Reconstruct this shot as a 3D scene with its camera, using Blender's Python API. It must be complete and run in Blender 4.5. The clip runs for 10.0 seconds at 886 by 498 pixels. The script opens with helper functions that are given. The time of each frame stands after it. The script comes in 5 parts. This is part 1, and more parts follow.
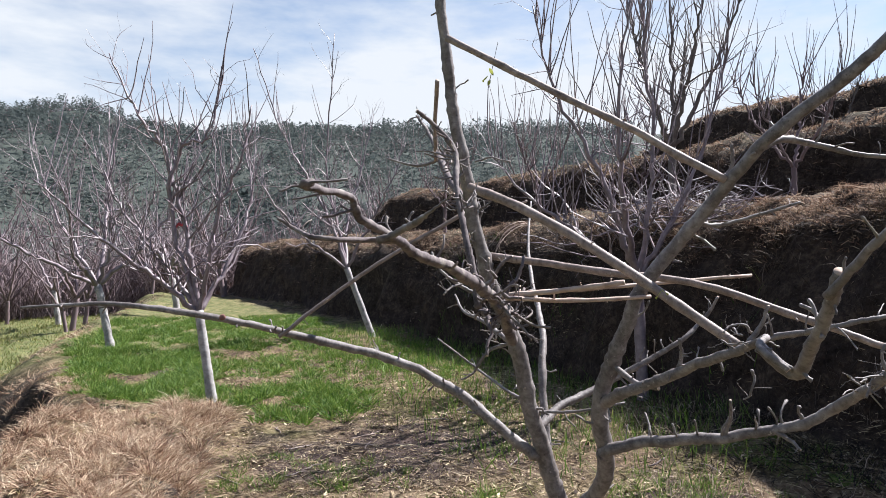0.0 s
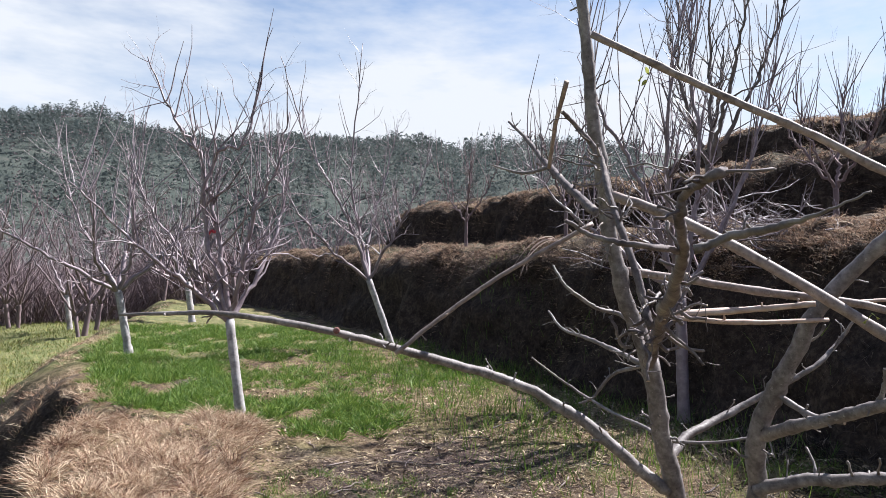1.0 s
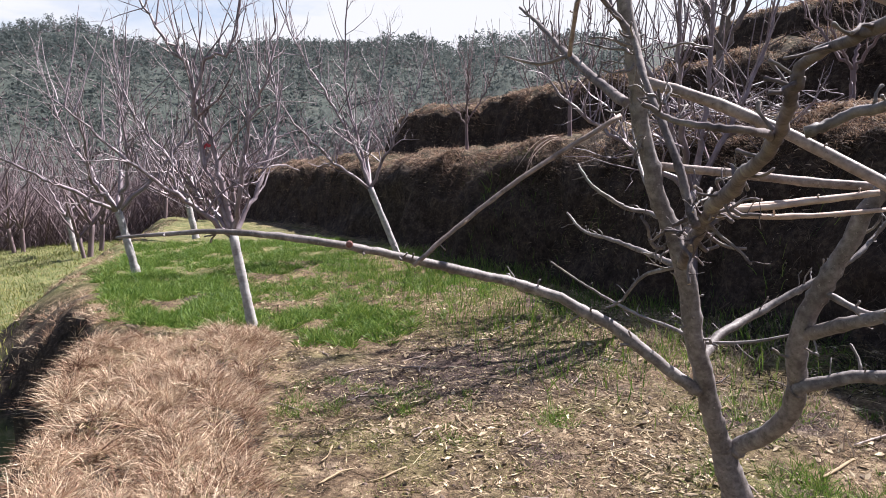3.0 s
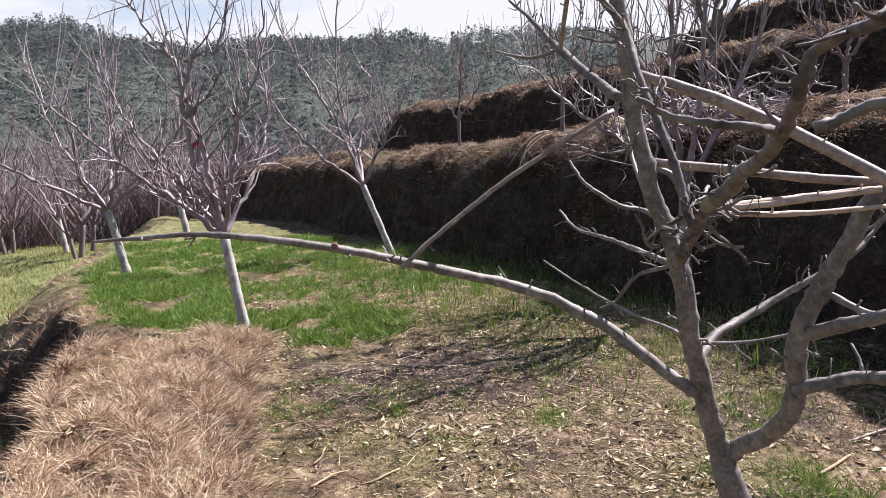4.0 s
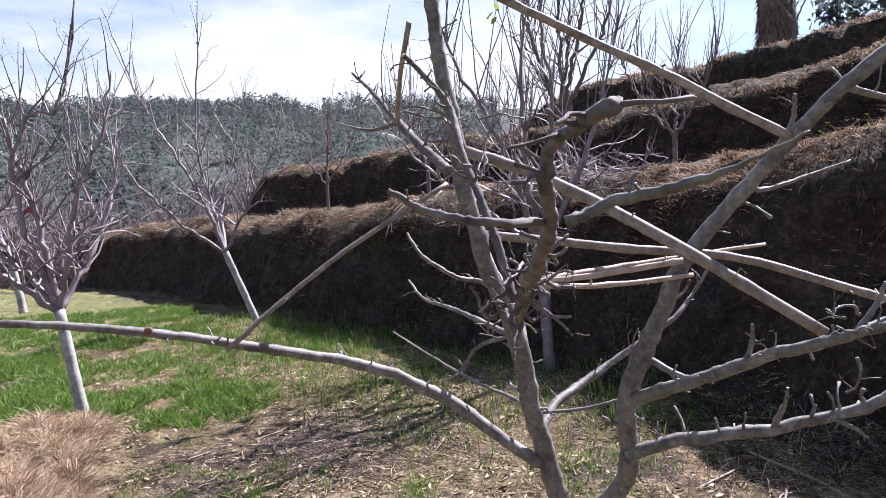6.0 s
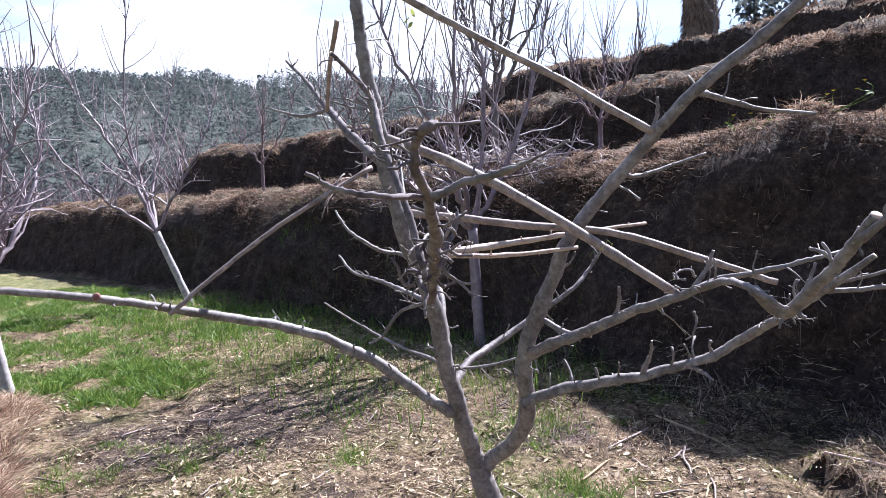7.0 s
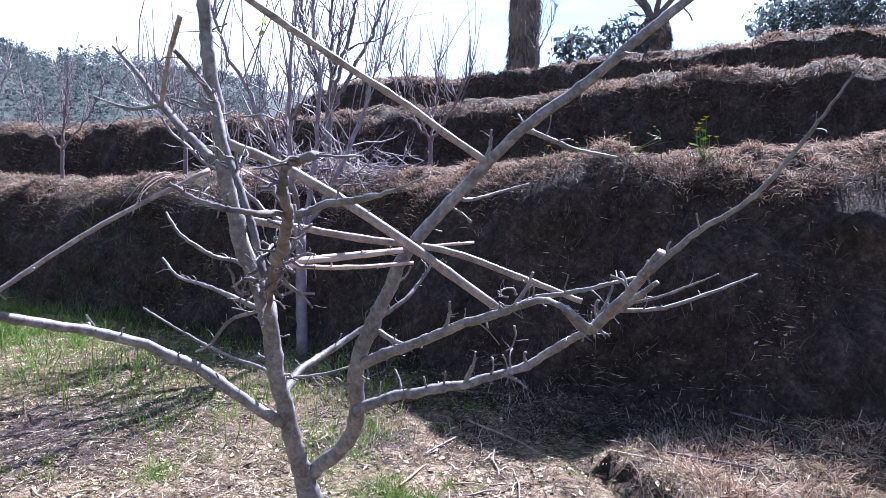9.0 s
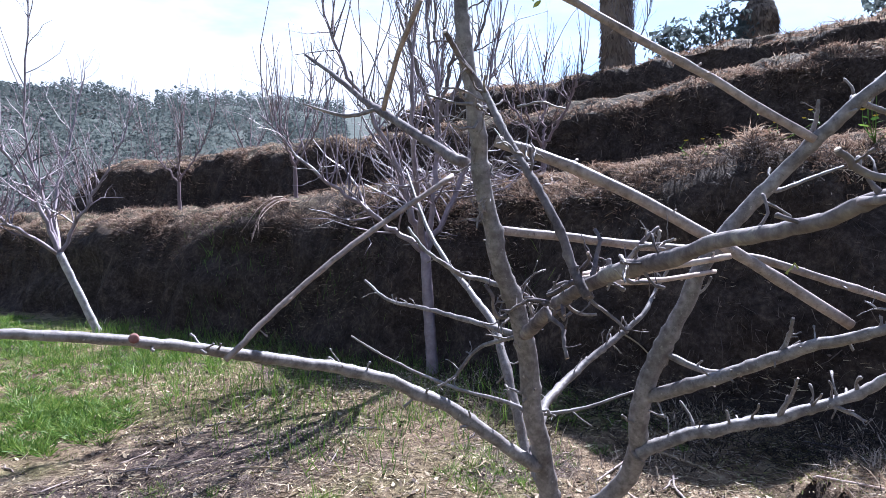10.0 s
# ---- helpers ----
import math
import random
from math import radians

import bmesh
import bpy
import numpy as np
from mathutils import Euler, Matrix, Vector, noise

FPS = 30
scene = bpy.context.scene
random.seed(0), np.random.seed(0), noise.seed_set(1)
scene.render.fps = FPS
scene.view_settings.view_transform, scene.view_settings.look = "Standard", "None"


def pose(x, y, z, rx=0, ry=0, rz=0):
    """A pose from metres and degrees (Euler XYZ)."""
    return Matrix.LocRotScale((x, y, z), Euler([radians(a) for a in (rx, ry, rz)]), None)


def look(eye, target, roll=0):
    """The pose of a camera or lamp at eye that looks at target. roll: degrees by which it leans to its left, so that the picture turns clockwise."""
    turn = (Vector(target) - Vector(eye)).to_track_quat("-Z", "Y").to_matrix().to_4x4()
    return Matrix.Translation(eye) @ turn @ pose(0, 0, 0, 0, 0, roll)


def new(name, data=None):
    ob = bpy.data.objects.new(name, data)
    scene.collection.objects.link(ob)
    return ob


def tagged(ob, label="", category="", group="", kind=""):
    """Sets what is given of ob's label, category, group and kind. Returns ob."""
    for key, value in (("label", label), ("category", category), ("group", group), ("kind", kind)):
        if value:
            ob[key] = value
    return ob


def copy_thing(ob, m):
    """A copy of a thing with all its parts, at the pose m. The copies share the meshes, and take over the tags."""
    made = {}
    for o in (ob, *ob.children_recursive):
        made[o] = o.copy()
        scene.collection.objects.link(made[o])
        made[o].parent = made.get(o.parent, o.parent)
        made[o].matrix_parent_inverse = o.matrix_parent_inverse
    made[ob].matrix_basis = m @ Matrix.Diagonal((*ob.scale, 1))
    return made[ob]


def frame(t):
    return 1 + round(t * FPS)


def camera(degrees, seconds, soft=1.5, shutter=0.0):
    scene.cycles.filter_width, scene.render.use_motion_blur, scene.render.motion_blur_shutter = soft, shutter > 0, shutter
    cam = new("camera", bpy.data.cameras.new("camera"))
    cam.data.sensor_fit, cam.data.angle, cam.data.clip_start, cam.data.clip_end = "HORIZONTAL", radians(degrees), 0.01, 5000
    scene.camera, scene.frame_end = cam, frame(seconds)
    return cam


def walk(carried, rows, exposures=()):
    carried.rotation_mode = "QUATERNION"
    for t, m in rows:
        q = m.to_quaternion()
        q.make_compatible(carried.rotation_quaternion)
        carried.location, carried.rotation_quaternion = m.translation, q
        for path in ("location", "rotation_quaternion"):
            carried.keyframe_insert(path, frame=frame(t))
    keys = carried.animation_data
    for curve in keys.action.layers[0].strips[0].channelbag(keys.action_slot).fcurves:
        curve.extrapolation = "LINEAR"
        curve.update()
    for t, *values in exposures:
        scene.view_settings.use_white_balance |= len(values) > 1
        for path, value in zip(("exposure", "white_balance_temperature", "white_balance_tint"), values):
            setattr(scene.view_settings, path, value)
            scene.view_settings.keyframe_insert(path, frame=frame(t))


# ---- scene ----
# ---------------------------------------------------------------- camera
cam = camera(69.48, 10.0, soft=0.6)
PATH = [  # seconds, x, y, z, yaw, pitch, roll
    (0.0, 0.321, -0.084, 1.502, 0.73, -0.23, -0.15),
    (0.3, 0.206, -0.067, 1.502, -1.47, -0.75, 1.20),
    (0.5, 0.126, -0.041, 1.481, -2.58, -1.63, 0.47),
    (0.8, 0.051, -0.009, 1.506, -0.03, -1.51, 1.21),
    (1.0, 0.007, 0.038, 1.494, 1.13, 0.98, 1.19),
    (1.5, -0.038, 0.069, 1.484, 1.58, -5.50, 0.28),
    (2.0, -0.047, 0.064, 1.494, 1.76, -7.55, -1.36),
    (2.2, -0.058, 0.063, 1.464, -0.50, -7.84, -0.45),
    (3.3, -0.030, 0.198, 1.497, 2.47, -7.42, -1.65),
    (3.5, -0.043, 0.216, 1.490, 3.09, -7.55, -1.68),
    (4.0, -0.023, 0.197, 1.495, 0.71, -7.85, -1.89),
    (4.5, 0.013, 0.216, 1.498, -4.83, -6.94, -1.50),
    (5.0, 0.072, 0.306, 1.509, -7.13, -4.71, -2.50),
    (5.2, 0.079, 0.313, 1.518, -7.59, -4.41, -2.79),
    (6.3, 0.068, 0.216, 1.514, -11.79, -2.38, -2.21),
    (6.5, 0.087, 0.209, 1.518, -12.53, -2.54, -2.22),
    (6.8, 0.055, -0.001, 1.507, -14.42, -3.32, -1.62),
    (7.0, 0.069, 0.041, 1.506, -16.08, -4.41, -1.70),
    (7.5, 0.030, 0.036, 1.476, -18.66, -10.07, -0.55),
    (8.0, 0.020, 0.011, 1.474, -25.94, -10.00, 0.64),
    (8.3, 0.033, -0.022, 1.510, -31.24, -4.95, 0.88),
    (8.5, 0.042, -0.034, 1.520, -33.28, -3.43, 1.61),
    (9.0, 0.016, 0.004, 1.522, -31.74, -3.60, 2.29),
    (9.5, -0.160, 0.239, 1.502, -23.53, -3.44, 0.51),
    (10.0, -0.242, 0.433, 1.500, -24.43, -2.59, -1.11),
]


def toward(yaw, pitch):
    a, b = radians(yaw), radians(pitch)
    return Vector((-math.sin(a) * math.cos(b), math.cos(a) * math.cos(b), math.sin(b)))


walk(cam, [(t, look((x, y, z), Vector((x, y, z)) + toward(yaw, pitch), roll)) for t, x, y, z, yaw, pitch, roll in PATH],
     exposures=[(0.0, 1.44, 6150, 10), (1.0, 1.46, 6150, 11), (2.0, 1.55, 6250, 15), (4.0, 1.50, 6350, 15), (5.0, 1.50, 6200, 15), (7.0, 1.88, 5700, 16), (8.0, 2.0, 5400, 17), (8.7, 2.15, 5200, 20), (9.5, 2.06, 5200, 19), (10.0, 1.95, 5400, 14)])

# ---------------------------------------------------------------- light
SUN_AZ, SUN_EL = radians(32.0), radians(49.5)      # azimuth from +x towards +y
SUN_DIR = Vector((math.cos(SUN_AZ) * math.cos(SUN_EL), math.sin(SUN_AZ) * math.cos(SUN_EL), math.sin(SUN_EL)))
sun = new("sun", bpy.data.lights.new("sun", "SUN"))
sun.data.energy, sun.data.angle, sun.data.color = 5.0, radians(0.53), (1.0, 0.96, 0.91)
sun.matrix_world = look(SUN_DIR * 50, (0, 0, 0))

world = bpy.data.worlds.new("world")
scene.world = world
world.use_nodes = True
wn, wl = world.node_tree.nodes, world.node_tree.links
wn.clear()
sky = wn.new("ShaderNodeTexSky")
sky.sky_type, sky.sun_disc = "NISHITA", False
sky.sun_elevation, sky.sun_rotation = SUN_EL, math.pi / 2 - SUN_AZ
sky.air_density, sky.dust_density = 1.0, 0.6
coord = wn.new("ShaderNodeTexCoord")
mapping = wn.new("ShaderNodeMapping")
mapping.inputs["Scale"].default_value = (1.1, 1.1, 3.6)
clouds = wn.new("ShaderNodeTexNoise")
clouds.inputs["Scale"].default_value, clouds.inputs["Detail"].default_value, clouds.inputs["Roughness"].default_value = 2.1, 6, 0.58
ramp = wn.new("ShaderNodeValToRGB")
ramp.color_ramp.elements[0].position, ramp.color_ramp.elements[1].position = 0.36, 0.60
ramp.color_ramp.elements[0].color = (0.06, 0.06, 0.06, 1)          # thin haze in the gaps
mix = wn.new("ShaderNodeMix")
mix.data_type = "RGBA"
mix.inputs["B"].default_value = (6.0, 6.15, 6.35, 1)
bg = wn.new("ShaderNodeBackground")
bg.inputs["Strength"].default_value = 0.055
wout = wn.new("ShaderNodeOutputWorld")
wl.new(coord.outputs["Generated"], mapping.inputs["Vector"])
wl.new(mapping.outputs[0], clouds.inputs["Vector"])
sep = wn.new("ShaderNodeSeparateXYZ")
low = wn.new("ShaderNodeMapRange")          # cloud bank low over the hills, clear blue above
for key, v in (("From Min", 0.10), ("From Max", 0.62), ("To Min", 0.16), ("To Max", -0.30)):
    low.inputs[key].default_value = v
add = wn.new("ShaderNodeMath")
wl.new(coord.outputs["Generated"], sep.inputs[0])
wl.new(sep.outputs["Z"], low.inputs["Value"])
wl.new(clouds.outputs["Fac"], add.inputs[0])
wl.new(low.outputs[0], add.inputs[1])
wl.new(add.outputs[0], ramp.inputs["Fac"])
wl.new(ramp.outputs["Color"], mix.inputs["Factor"])
wl.new(sky.outputs[0], mix.inputs["A"])
wl.new(mix.outputs["Result"], bg.inputs["Color"])
wl.new(bg.outputs[0], wout.inputs[0])


# ---------------------------------------------------------------- materials
def material(name, colours, scale=20.0, rough=0.85, bump=0.3, bump_scale=60.0, island=0.0, stretch=(1, 1, 1), big=0.0, spec=0.3, through_light=0.0):
    """Noise-mottled surface: colours is a list of (position, rgb); island adds a random tone for each loose piece."""
    m = bpy.data.materials.new(name)
    m.use_nodes = True
    n, l = m.node_tree.nodes, m.node_tree.links
    b = n["Principled BSDF"]
    b.inputs["Roughness"].default_value = rough
    b.inputs["Specular IOR Level"].default_value = spec
    co = n.new("ShaderNodeTexCoord")
    mp = n.new("ShaderNodeMapping")
    mp.inputs["Scale"].default_value = stretch
    l.new(co.outputs["Object"], mp.inputs["Vector"])
    t = n.new("ShaderNodeTexNoise")
    t.inputs["Scale"].default_value, t.inputs["Detail"].default_value, t.inputs["Roughness"].default_value = scale, 5, 0.65
    l.new(mp.outputs[0], t.inputs["Vector"])
    fac = t.outputs["Fac"]
    if big:
        t2 = n.new("ShaderNodeTexNoise")
        t2.inputs["Scale"].default_value, t2.inputs["Detail"].default_value = scale * big, 3
        l.new(mp.outputs[0], t2.inputs["Vector"])
        mx = n.new("ShaderNodeMix")
        mx.inputs["Factor"].default_value = 0.45
        l.new(fac, mx.inputs["A"])
        l.new(t2.outputs["Fac"], mx.inputs["B"])
        fac = mx.outputs["Result"]
    if island:
        g = n.new("ShaderNodeNewGeometry")
        mx = n.new("ShaderNodeMix")
        mx.inputs["Factor"].default_value = island
        l.new(fac, mx.inputs["A"])
        l.new(g.outputs["Random Per Island"], mx.inputs["B"])
        fac = mx.outputs["Result"]
    r = n.new("ShaderNodeValToRGB")
    e = r.color_ramp.elements
    while len(e) < len(colours):
        e.new(0.5)
    for k, (p, rgb) in enumerate(colours):
        e[k].position, e[k].color = p, (*rgb, 1)
    l.new(fac, r.inputs["Fac"])
    l.new(r.outputs["Color"], b.inputs["Base Color"])
    if bump:
        tb = n.new("ShaderNodeTexNoise")
        tb.inputs["Scale"].default_value, tb.inputs["Detail"].default_value = bump_scale, 6
        l.new(mp.outputs[0], tb.inputs["Vector"])
        bp = n.new("ShaderNodeBump")
        bp.inputs["Strength"].default_value, bp.inputs["Distance"].default_value = bump, 0.5 / bump_scale
        l.new(tb.outputs["Fac"], bp.inputs["Height"])
        l.new(bp.outputs[0], b.inputs["Normal"])
    if through_light:
        tr = n.new("ShaderNodeBsdfTranslucent")
        l.new(r.outputs["Color"], tr.inputs["Color"])
        ms = n.new("ShaderNodeMixShader")
        ms.inputs["Fac"].default_value = through_light
        l.new(b.outputs[0], ms.inputs[1])
        l.new(tr.outputs[0], ms.inputs[2])
        l.new(ms.outputs[0], n["Material Output"].inputs["Surface"])
    return m


def bark(name, tone, blotch, dark=(0.030, 0.022, 0.020)):
    """Smooth fruit-tree bark: grey skin, dark sooty blotches, pale lenticels and fine cracks."""
    m = material(name, tone, scale=70, rough=0.6, bump=0.35, bump_scale=230, big=0.22, spec=0.35)
    n, l = m.node_tree.nodes, m.node_tree.links
    b, co = n["Principled BSDF"], n["Texture Coordinate"]
    skin = b.inputs["Base Color"].links[0].from_socket
    for scale, lo, hi, colour, amount in ((38, 0.52, 0.68, dark, blotch), (150, 0.60, 0.70, dark, 0.55), (95, 0.64, 0.72, (0.46, 0.43, 0.40), 0.5)):
        t = n.new("ShaderNodeTexNoise")
        t.inputs["Scale"].default_value, t.inputs["Detail"].default_value, t.inputs["Roughness"].default_value = scale, 4, 0.6
        l.new(co.outputs["Object"], t.inputs["Vector"])
        r = n.new("ShaderNodeMapRange")
        for key, v in (("From Min", lo), ("From Max", hi), ("To Min", 0.0), ("To Max", amount)):
            r.inputs[key].default_value = v
        l.new(t.outputs["Fac"], r.inputs["Value"])
        x = n.new("ShaderNodeMix")
        x.data_type = "RGBA"
        x.inputs["B"].default_value = (*colour, 1)
        l.new(r.outputs[0], x.inputs["Factor"])
        l.new(skin, x.inputs["A"])
        skin = x.outputs["Result"]
    l.new(skin, b.inputs["Base Color"])
    return m


BARK = bark("bark", [(0.30, (0.062, 0.050, 0.048)), (0.45, (0.132, 0.112, 0.108)), (0.58, (0.222, 0.196, 0.190)), (0.74, (0.36, 0.33, 0.318))], 0.42)
BARK_ROUGH = material("bark_rough", [(0.34, (0.030, 0.023, 0.025)), (0.45, (0.095, 0.076, 0.080)), (0.56, (0.175, 0.148, 0.145)), (0.68, (0.33, 0.30, 0.245))],
                      scale=45, rough=0.85, bump=0.4, bump_scale=110, big=0.2)
POLE = bark("pole_bark", [(0.30, (0.098, 0.070, 0.061)), (0.46, (0.215, 0.166, 0.148)), (0.66, (0.36, 0.290, 0.262))], 0.4, (0.045, 0.028, 0.024))
PEELED = material("peeled_wood", [(0.3, (0.24, 0.165, 0.135)), (0.5, (0.40, 0.30, 0.25)), (0.75, (0.52, 0.42, 0.36))], scale=30, rough=0.7, bump=0.2, bump_scale=150)
CUT = material("cut_wood", [(0.35, (0.33, 0.24, 0.19)), (0.65, (0.55, 0.45, 0.37))], scale=60, rough=0.8, bump=0.2)
WHITEWASH = material("whitewash", [(0.30, (0.13, 0.112, 0.112)), (0.44, (0.26, 0.238, 0.236)), (0.68, (0.46, 0.44, 0.435))], scale=22, rough=0.9, bump=0.25, bump_scale=70, big=0.25)
FAR_BARK = material("orchard_bark", [(0.25, (0.065, 0.045, 0.054)), (0.5, (0.165, 0.126, 0.144)), (0.8, (0.34, 0.29, 0.31))], scale=12, rough=0.5, bump=0.15, bump_scale=60, island=0.35, spec=0.6)
DARK_BARK = material("dark_bark", [(0.3, (0.06, 0.05, 0.05)), (0.7, (0.20, 0.17, 0.165))], scale=14, rough=0.85, bump=0.4, island=0.3)
THICKET = material("thicket_bark", [(0.2, (0.080, 0.055, 0.060)), (0.5, (0.150, 0.110, 0.118)), (0.8, (0.235, 0.185, 0.195))], scale=3, rough=0.9, bump=0.0, island=0.6)


def earth():
    """Soil, bank, turf and woodland floor in one sheet, blended by the kind of land."""
    m = bpy.data.materials.new("earth")
    m.use_nodes = True
    n, l = m.node_tree.nodes, m.node_tree.links
    b = n["Principled BSDF"]
    b.inputs["Roughness"].default_value, b.inputs["Specular IOR Level"].default_value = 0.95, 0.15
    co = n.new("ShaderNodeTexCoord")

    def noise_at(scale, detail=5, rough=0.65):
        t = n.new("ShaderNodeTexNoise")
        t.inputs["Scale"].default_value, t.inputs["Detail"].default_value, t.inputs["Roughness"].default_value = scale, detail, rough
        l.new(co.outputs["Object"], t.inputs["Vector"])
        return t.outputs["Fac"]

    def ramped(fac, colours):
        r = n.new("ShaderNodeValToRGB")
        e = r.color_ramp.elements
        while len(e) < len(colours):
            e.new(0.5)
        for k, (p, rgb) in enumerate(colours):
            e[k].position, e[k].color = p, (*rgb, 1)
        l.new(fac, r.inputs["Fac"])
        return r.outputs["Color"]

    def blend(a, c, fac):
        x = n.new("ShaderNodeMix")
        x.data_type = "RGBA"
        l.new(fac, x.inputs["Factor"])
        l.new(a, x.inputs["A"])
        l.new(c, x.inputs["B"])
        return x.outputs["Result"]

    fine, mid, wide = noise_at(24, 6, 0.75), noise_at(5.5, 5, 0.7), noise_at(1.1, 3, 0.5)
    ma = n.new("ShaderNodeMath")
    ma.operation = "MULTIPLY_ADD"
    l.new(mid, ma.inputs[0])
    ma.inputs[1].default_value = 0.75
    half = n.new("ShaderNodeMath")
    half.operation = "MULTIPLY_ADD"
    l.new(fine, half.inputs[0])
    half.inputs[1].default_value, half.inputs[2].default_value = 0.75, -0.25
    l.new(half.outputs[0], ma.inputs[2])
    soil = ramped(ma.outputs[0], [(0.32, (0.018, 0.012, 0.008)), (0.44, (0.090, 0.060, 0.038)), (0.56, (0.195, 0.138, 0.088)), (0.74, (0.38, 0.295, 0.195))])
    mossy = ramped(ma.outputs[0], [(0.32, (0.020, 0.016, 0.008)), (0.47, (0.082, 0.070, 0.030)), (0.74, (0.24, 0.205, 0.100))])
    patch = ramped(wide, [(0.47, (0, 0, 0)), (0.62, (1, 1, 1))])
    soil = blend(soil, mossy, patch)
    damp = ramped(noise_at(0.85, 4, 0.6), [(0.55, (0, 0, 0)), (0.64, (1, 1, 1))])
    wet_shade = ramped(ma.outputs[0], [(0.28, (0.018, 0.012, 0.013)), (0.48, (0.062, 0.043, 0.040)), (0.72, (0.20, 0.15, 0.125))])
    soil = blend(soil, wet_shade, damp)
    # Bank earth set darker than its own tone to deepen the faces' shade
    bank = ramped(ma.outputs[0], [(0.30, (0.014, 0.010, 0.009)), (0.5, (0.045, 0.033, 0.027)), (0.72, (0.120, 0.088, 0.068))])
    turf = ramped(mid, [(0.3, (0.07, 0.085, 0.032)), (0.5, (0.13, 0.14, 0.055)), (0.75, (0.27, 0.22, 0.12))])
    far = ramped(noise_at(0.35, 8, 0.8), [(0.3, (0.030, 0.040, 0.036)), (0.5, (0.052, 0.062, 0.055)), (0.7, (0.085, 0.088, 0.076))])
    at = n.new("ShaderNodeAttribute")
    at.attribute_name = "land"
    # alpha: dark soil patch that also carries the tree's cast shadow
    soil = blend(soil, wet_shade, at.outputs["Alpha"])
    sp = n.new("ShaderNodeSeparateColor")
    l.new(at.outputs["Color"], sp.inputs[0])
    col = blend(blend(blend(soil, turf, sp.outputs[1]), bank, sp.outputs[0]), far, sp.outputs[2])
    l.new(col, b.inputs["Base Color"])
    bp = n.new("ShaderNodeBump")
    bp.inputs["Strength"].default_value, bp.inputs["Distance"].default_value = 0.9, 0.05
    l.new(ma.outputs[0], bp.inputs["Height"])
    l.new(bp.outputs[0], b.inputs["Normal"])
    return m


EARTH = earth()
GREEN = material("green_grass", [(0.1, (0.030, 0.070, 0.012)), (0.4, (0.078, 0.148, 0.022)), (0.7, (0.150, 0.222, 0.038)), (0.97, (0.30, 0.31, 0.10))],
                 scale=1.5, rough=0.5, bump=0, island=0.65, through_light=0.35)
SPARSE = material("thin_grass", [(0.1, (0.065, 0.095, 0.020)), (0.4, (0.15, 0.175, 0.042)), (0.7, (0.28, 0.26, 0.090)), (0.95, (0.46, 0.38, 0.20))],
                  scale=1.2, rough=0.7, bump=0, island=0.6, through_light=0.25)
DRY = material("dry_grass", [(0.32, (0.085, 0.040, 0.027)), (0.42, (0.25, 0.142, 0.094)), (0.53, (0.42, 0.295, 0.198)), (0.68, (0.68, 0.56, 0.41))],
               scale=3.2, rough=0.8, bump=0, island=0.38, through_light=0.2, big=0.45)
STRAW = material("bank_straw", [(0.2, (0.075, 0.042, 0.031)), (0.40, (0.20, 0.124, 0.088)), (0.56, (0.36, 0.250, 0.180)), (0.8, (0.60, 0.48, 0.365))],
                 scale=2.2, rough=0.8, bump=0, island=0.5, through_light=0.3)
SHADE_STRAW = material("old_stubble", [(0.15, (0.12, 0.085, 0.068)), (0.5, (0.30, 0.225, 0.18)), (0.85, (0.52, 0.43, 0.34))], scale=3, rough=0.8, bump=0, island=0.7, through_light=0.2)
# Straw tones lowered to near black: the bank's shade is in the colour
SHADED_STEMS = material("shaded_stems", [(0.1, (0.012, 0.009, 0.008)), (0.5, (0.024, 0.018, 0.015)), (0.85, (0.050, 0.038, 0.031)), (0.99, (0.12, 0.095, 0.075))],
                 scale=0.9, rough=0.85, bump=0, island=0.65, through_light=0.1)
# Dry stems darkened so their colour holds part of the face's shade
SHADED_FACE = material("shaded_face_stems", [(0.1, (0.020, 0.015, 0.013)), (0.4, (0.047, 0.034, 0.028)), (0.7, (0.092, 0.067, 0.054)), (0.95, (0.22, 0.17, 0.135))], scale=1.4, rough=0.85, bump=0, island=0.7, through_light=0.15)
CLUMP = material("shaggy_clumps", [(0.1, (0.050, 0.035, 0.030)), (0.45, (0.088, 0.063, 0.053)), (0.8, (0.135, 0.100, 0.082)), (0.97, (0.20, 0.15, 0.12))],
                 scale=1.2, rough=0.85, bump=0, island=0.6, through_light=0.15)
CLOD = material("clods", [(0.2, (0.07, 0.05, 0.042)), (0.5, (0.18, 0.13, 0.105)), (0.8, (0.32, 0.25, 0.20))], scale=6, rough=0.95, bump=0, island=0.6)
CHIP = material("bark_chips", [(0.08, (0.05, 0.033, 0.026)), (0.4, (0.15, 0.106, 0.070)), (0.68, (0.32, 0.245, 0.160)), (0.95, (0.54, 0.445, 0.30))], scale=40, rough=0.8, bump=0, island=0.88)
STALK = material("pale_stalks", [(0.1, (0.09, 0.058, 0.036)), (0.4, (0.23, 0.165, 0.10)), (0.7, (0.42, 0.33, 0.21)), (0.95, (0.64, 0.54, 0.37))], scale=12, rough=0.8, bump=0, island=0.8)
LITTER = material("litter", [(0.12, (0.055, 0.034, 0.025)), (0.4, (0.190, 0.134, 0.084)), (0.68, (0.39, 0.305, 0.190)), (0.92, (0.60, 0.50, 0.335))], scale=8, rough=0.85, bump=0, island=0.65)
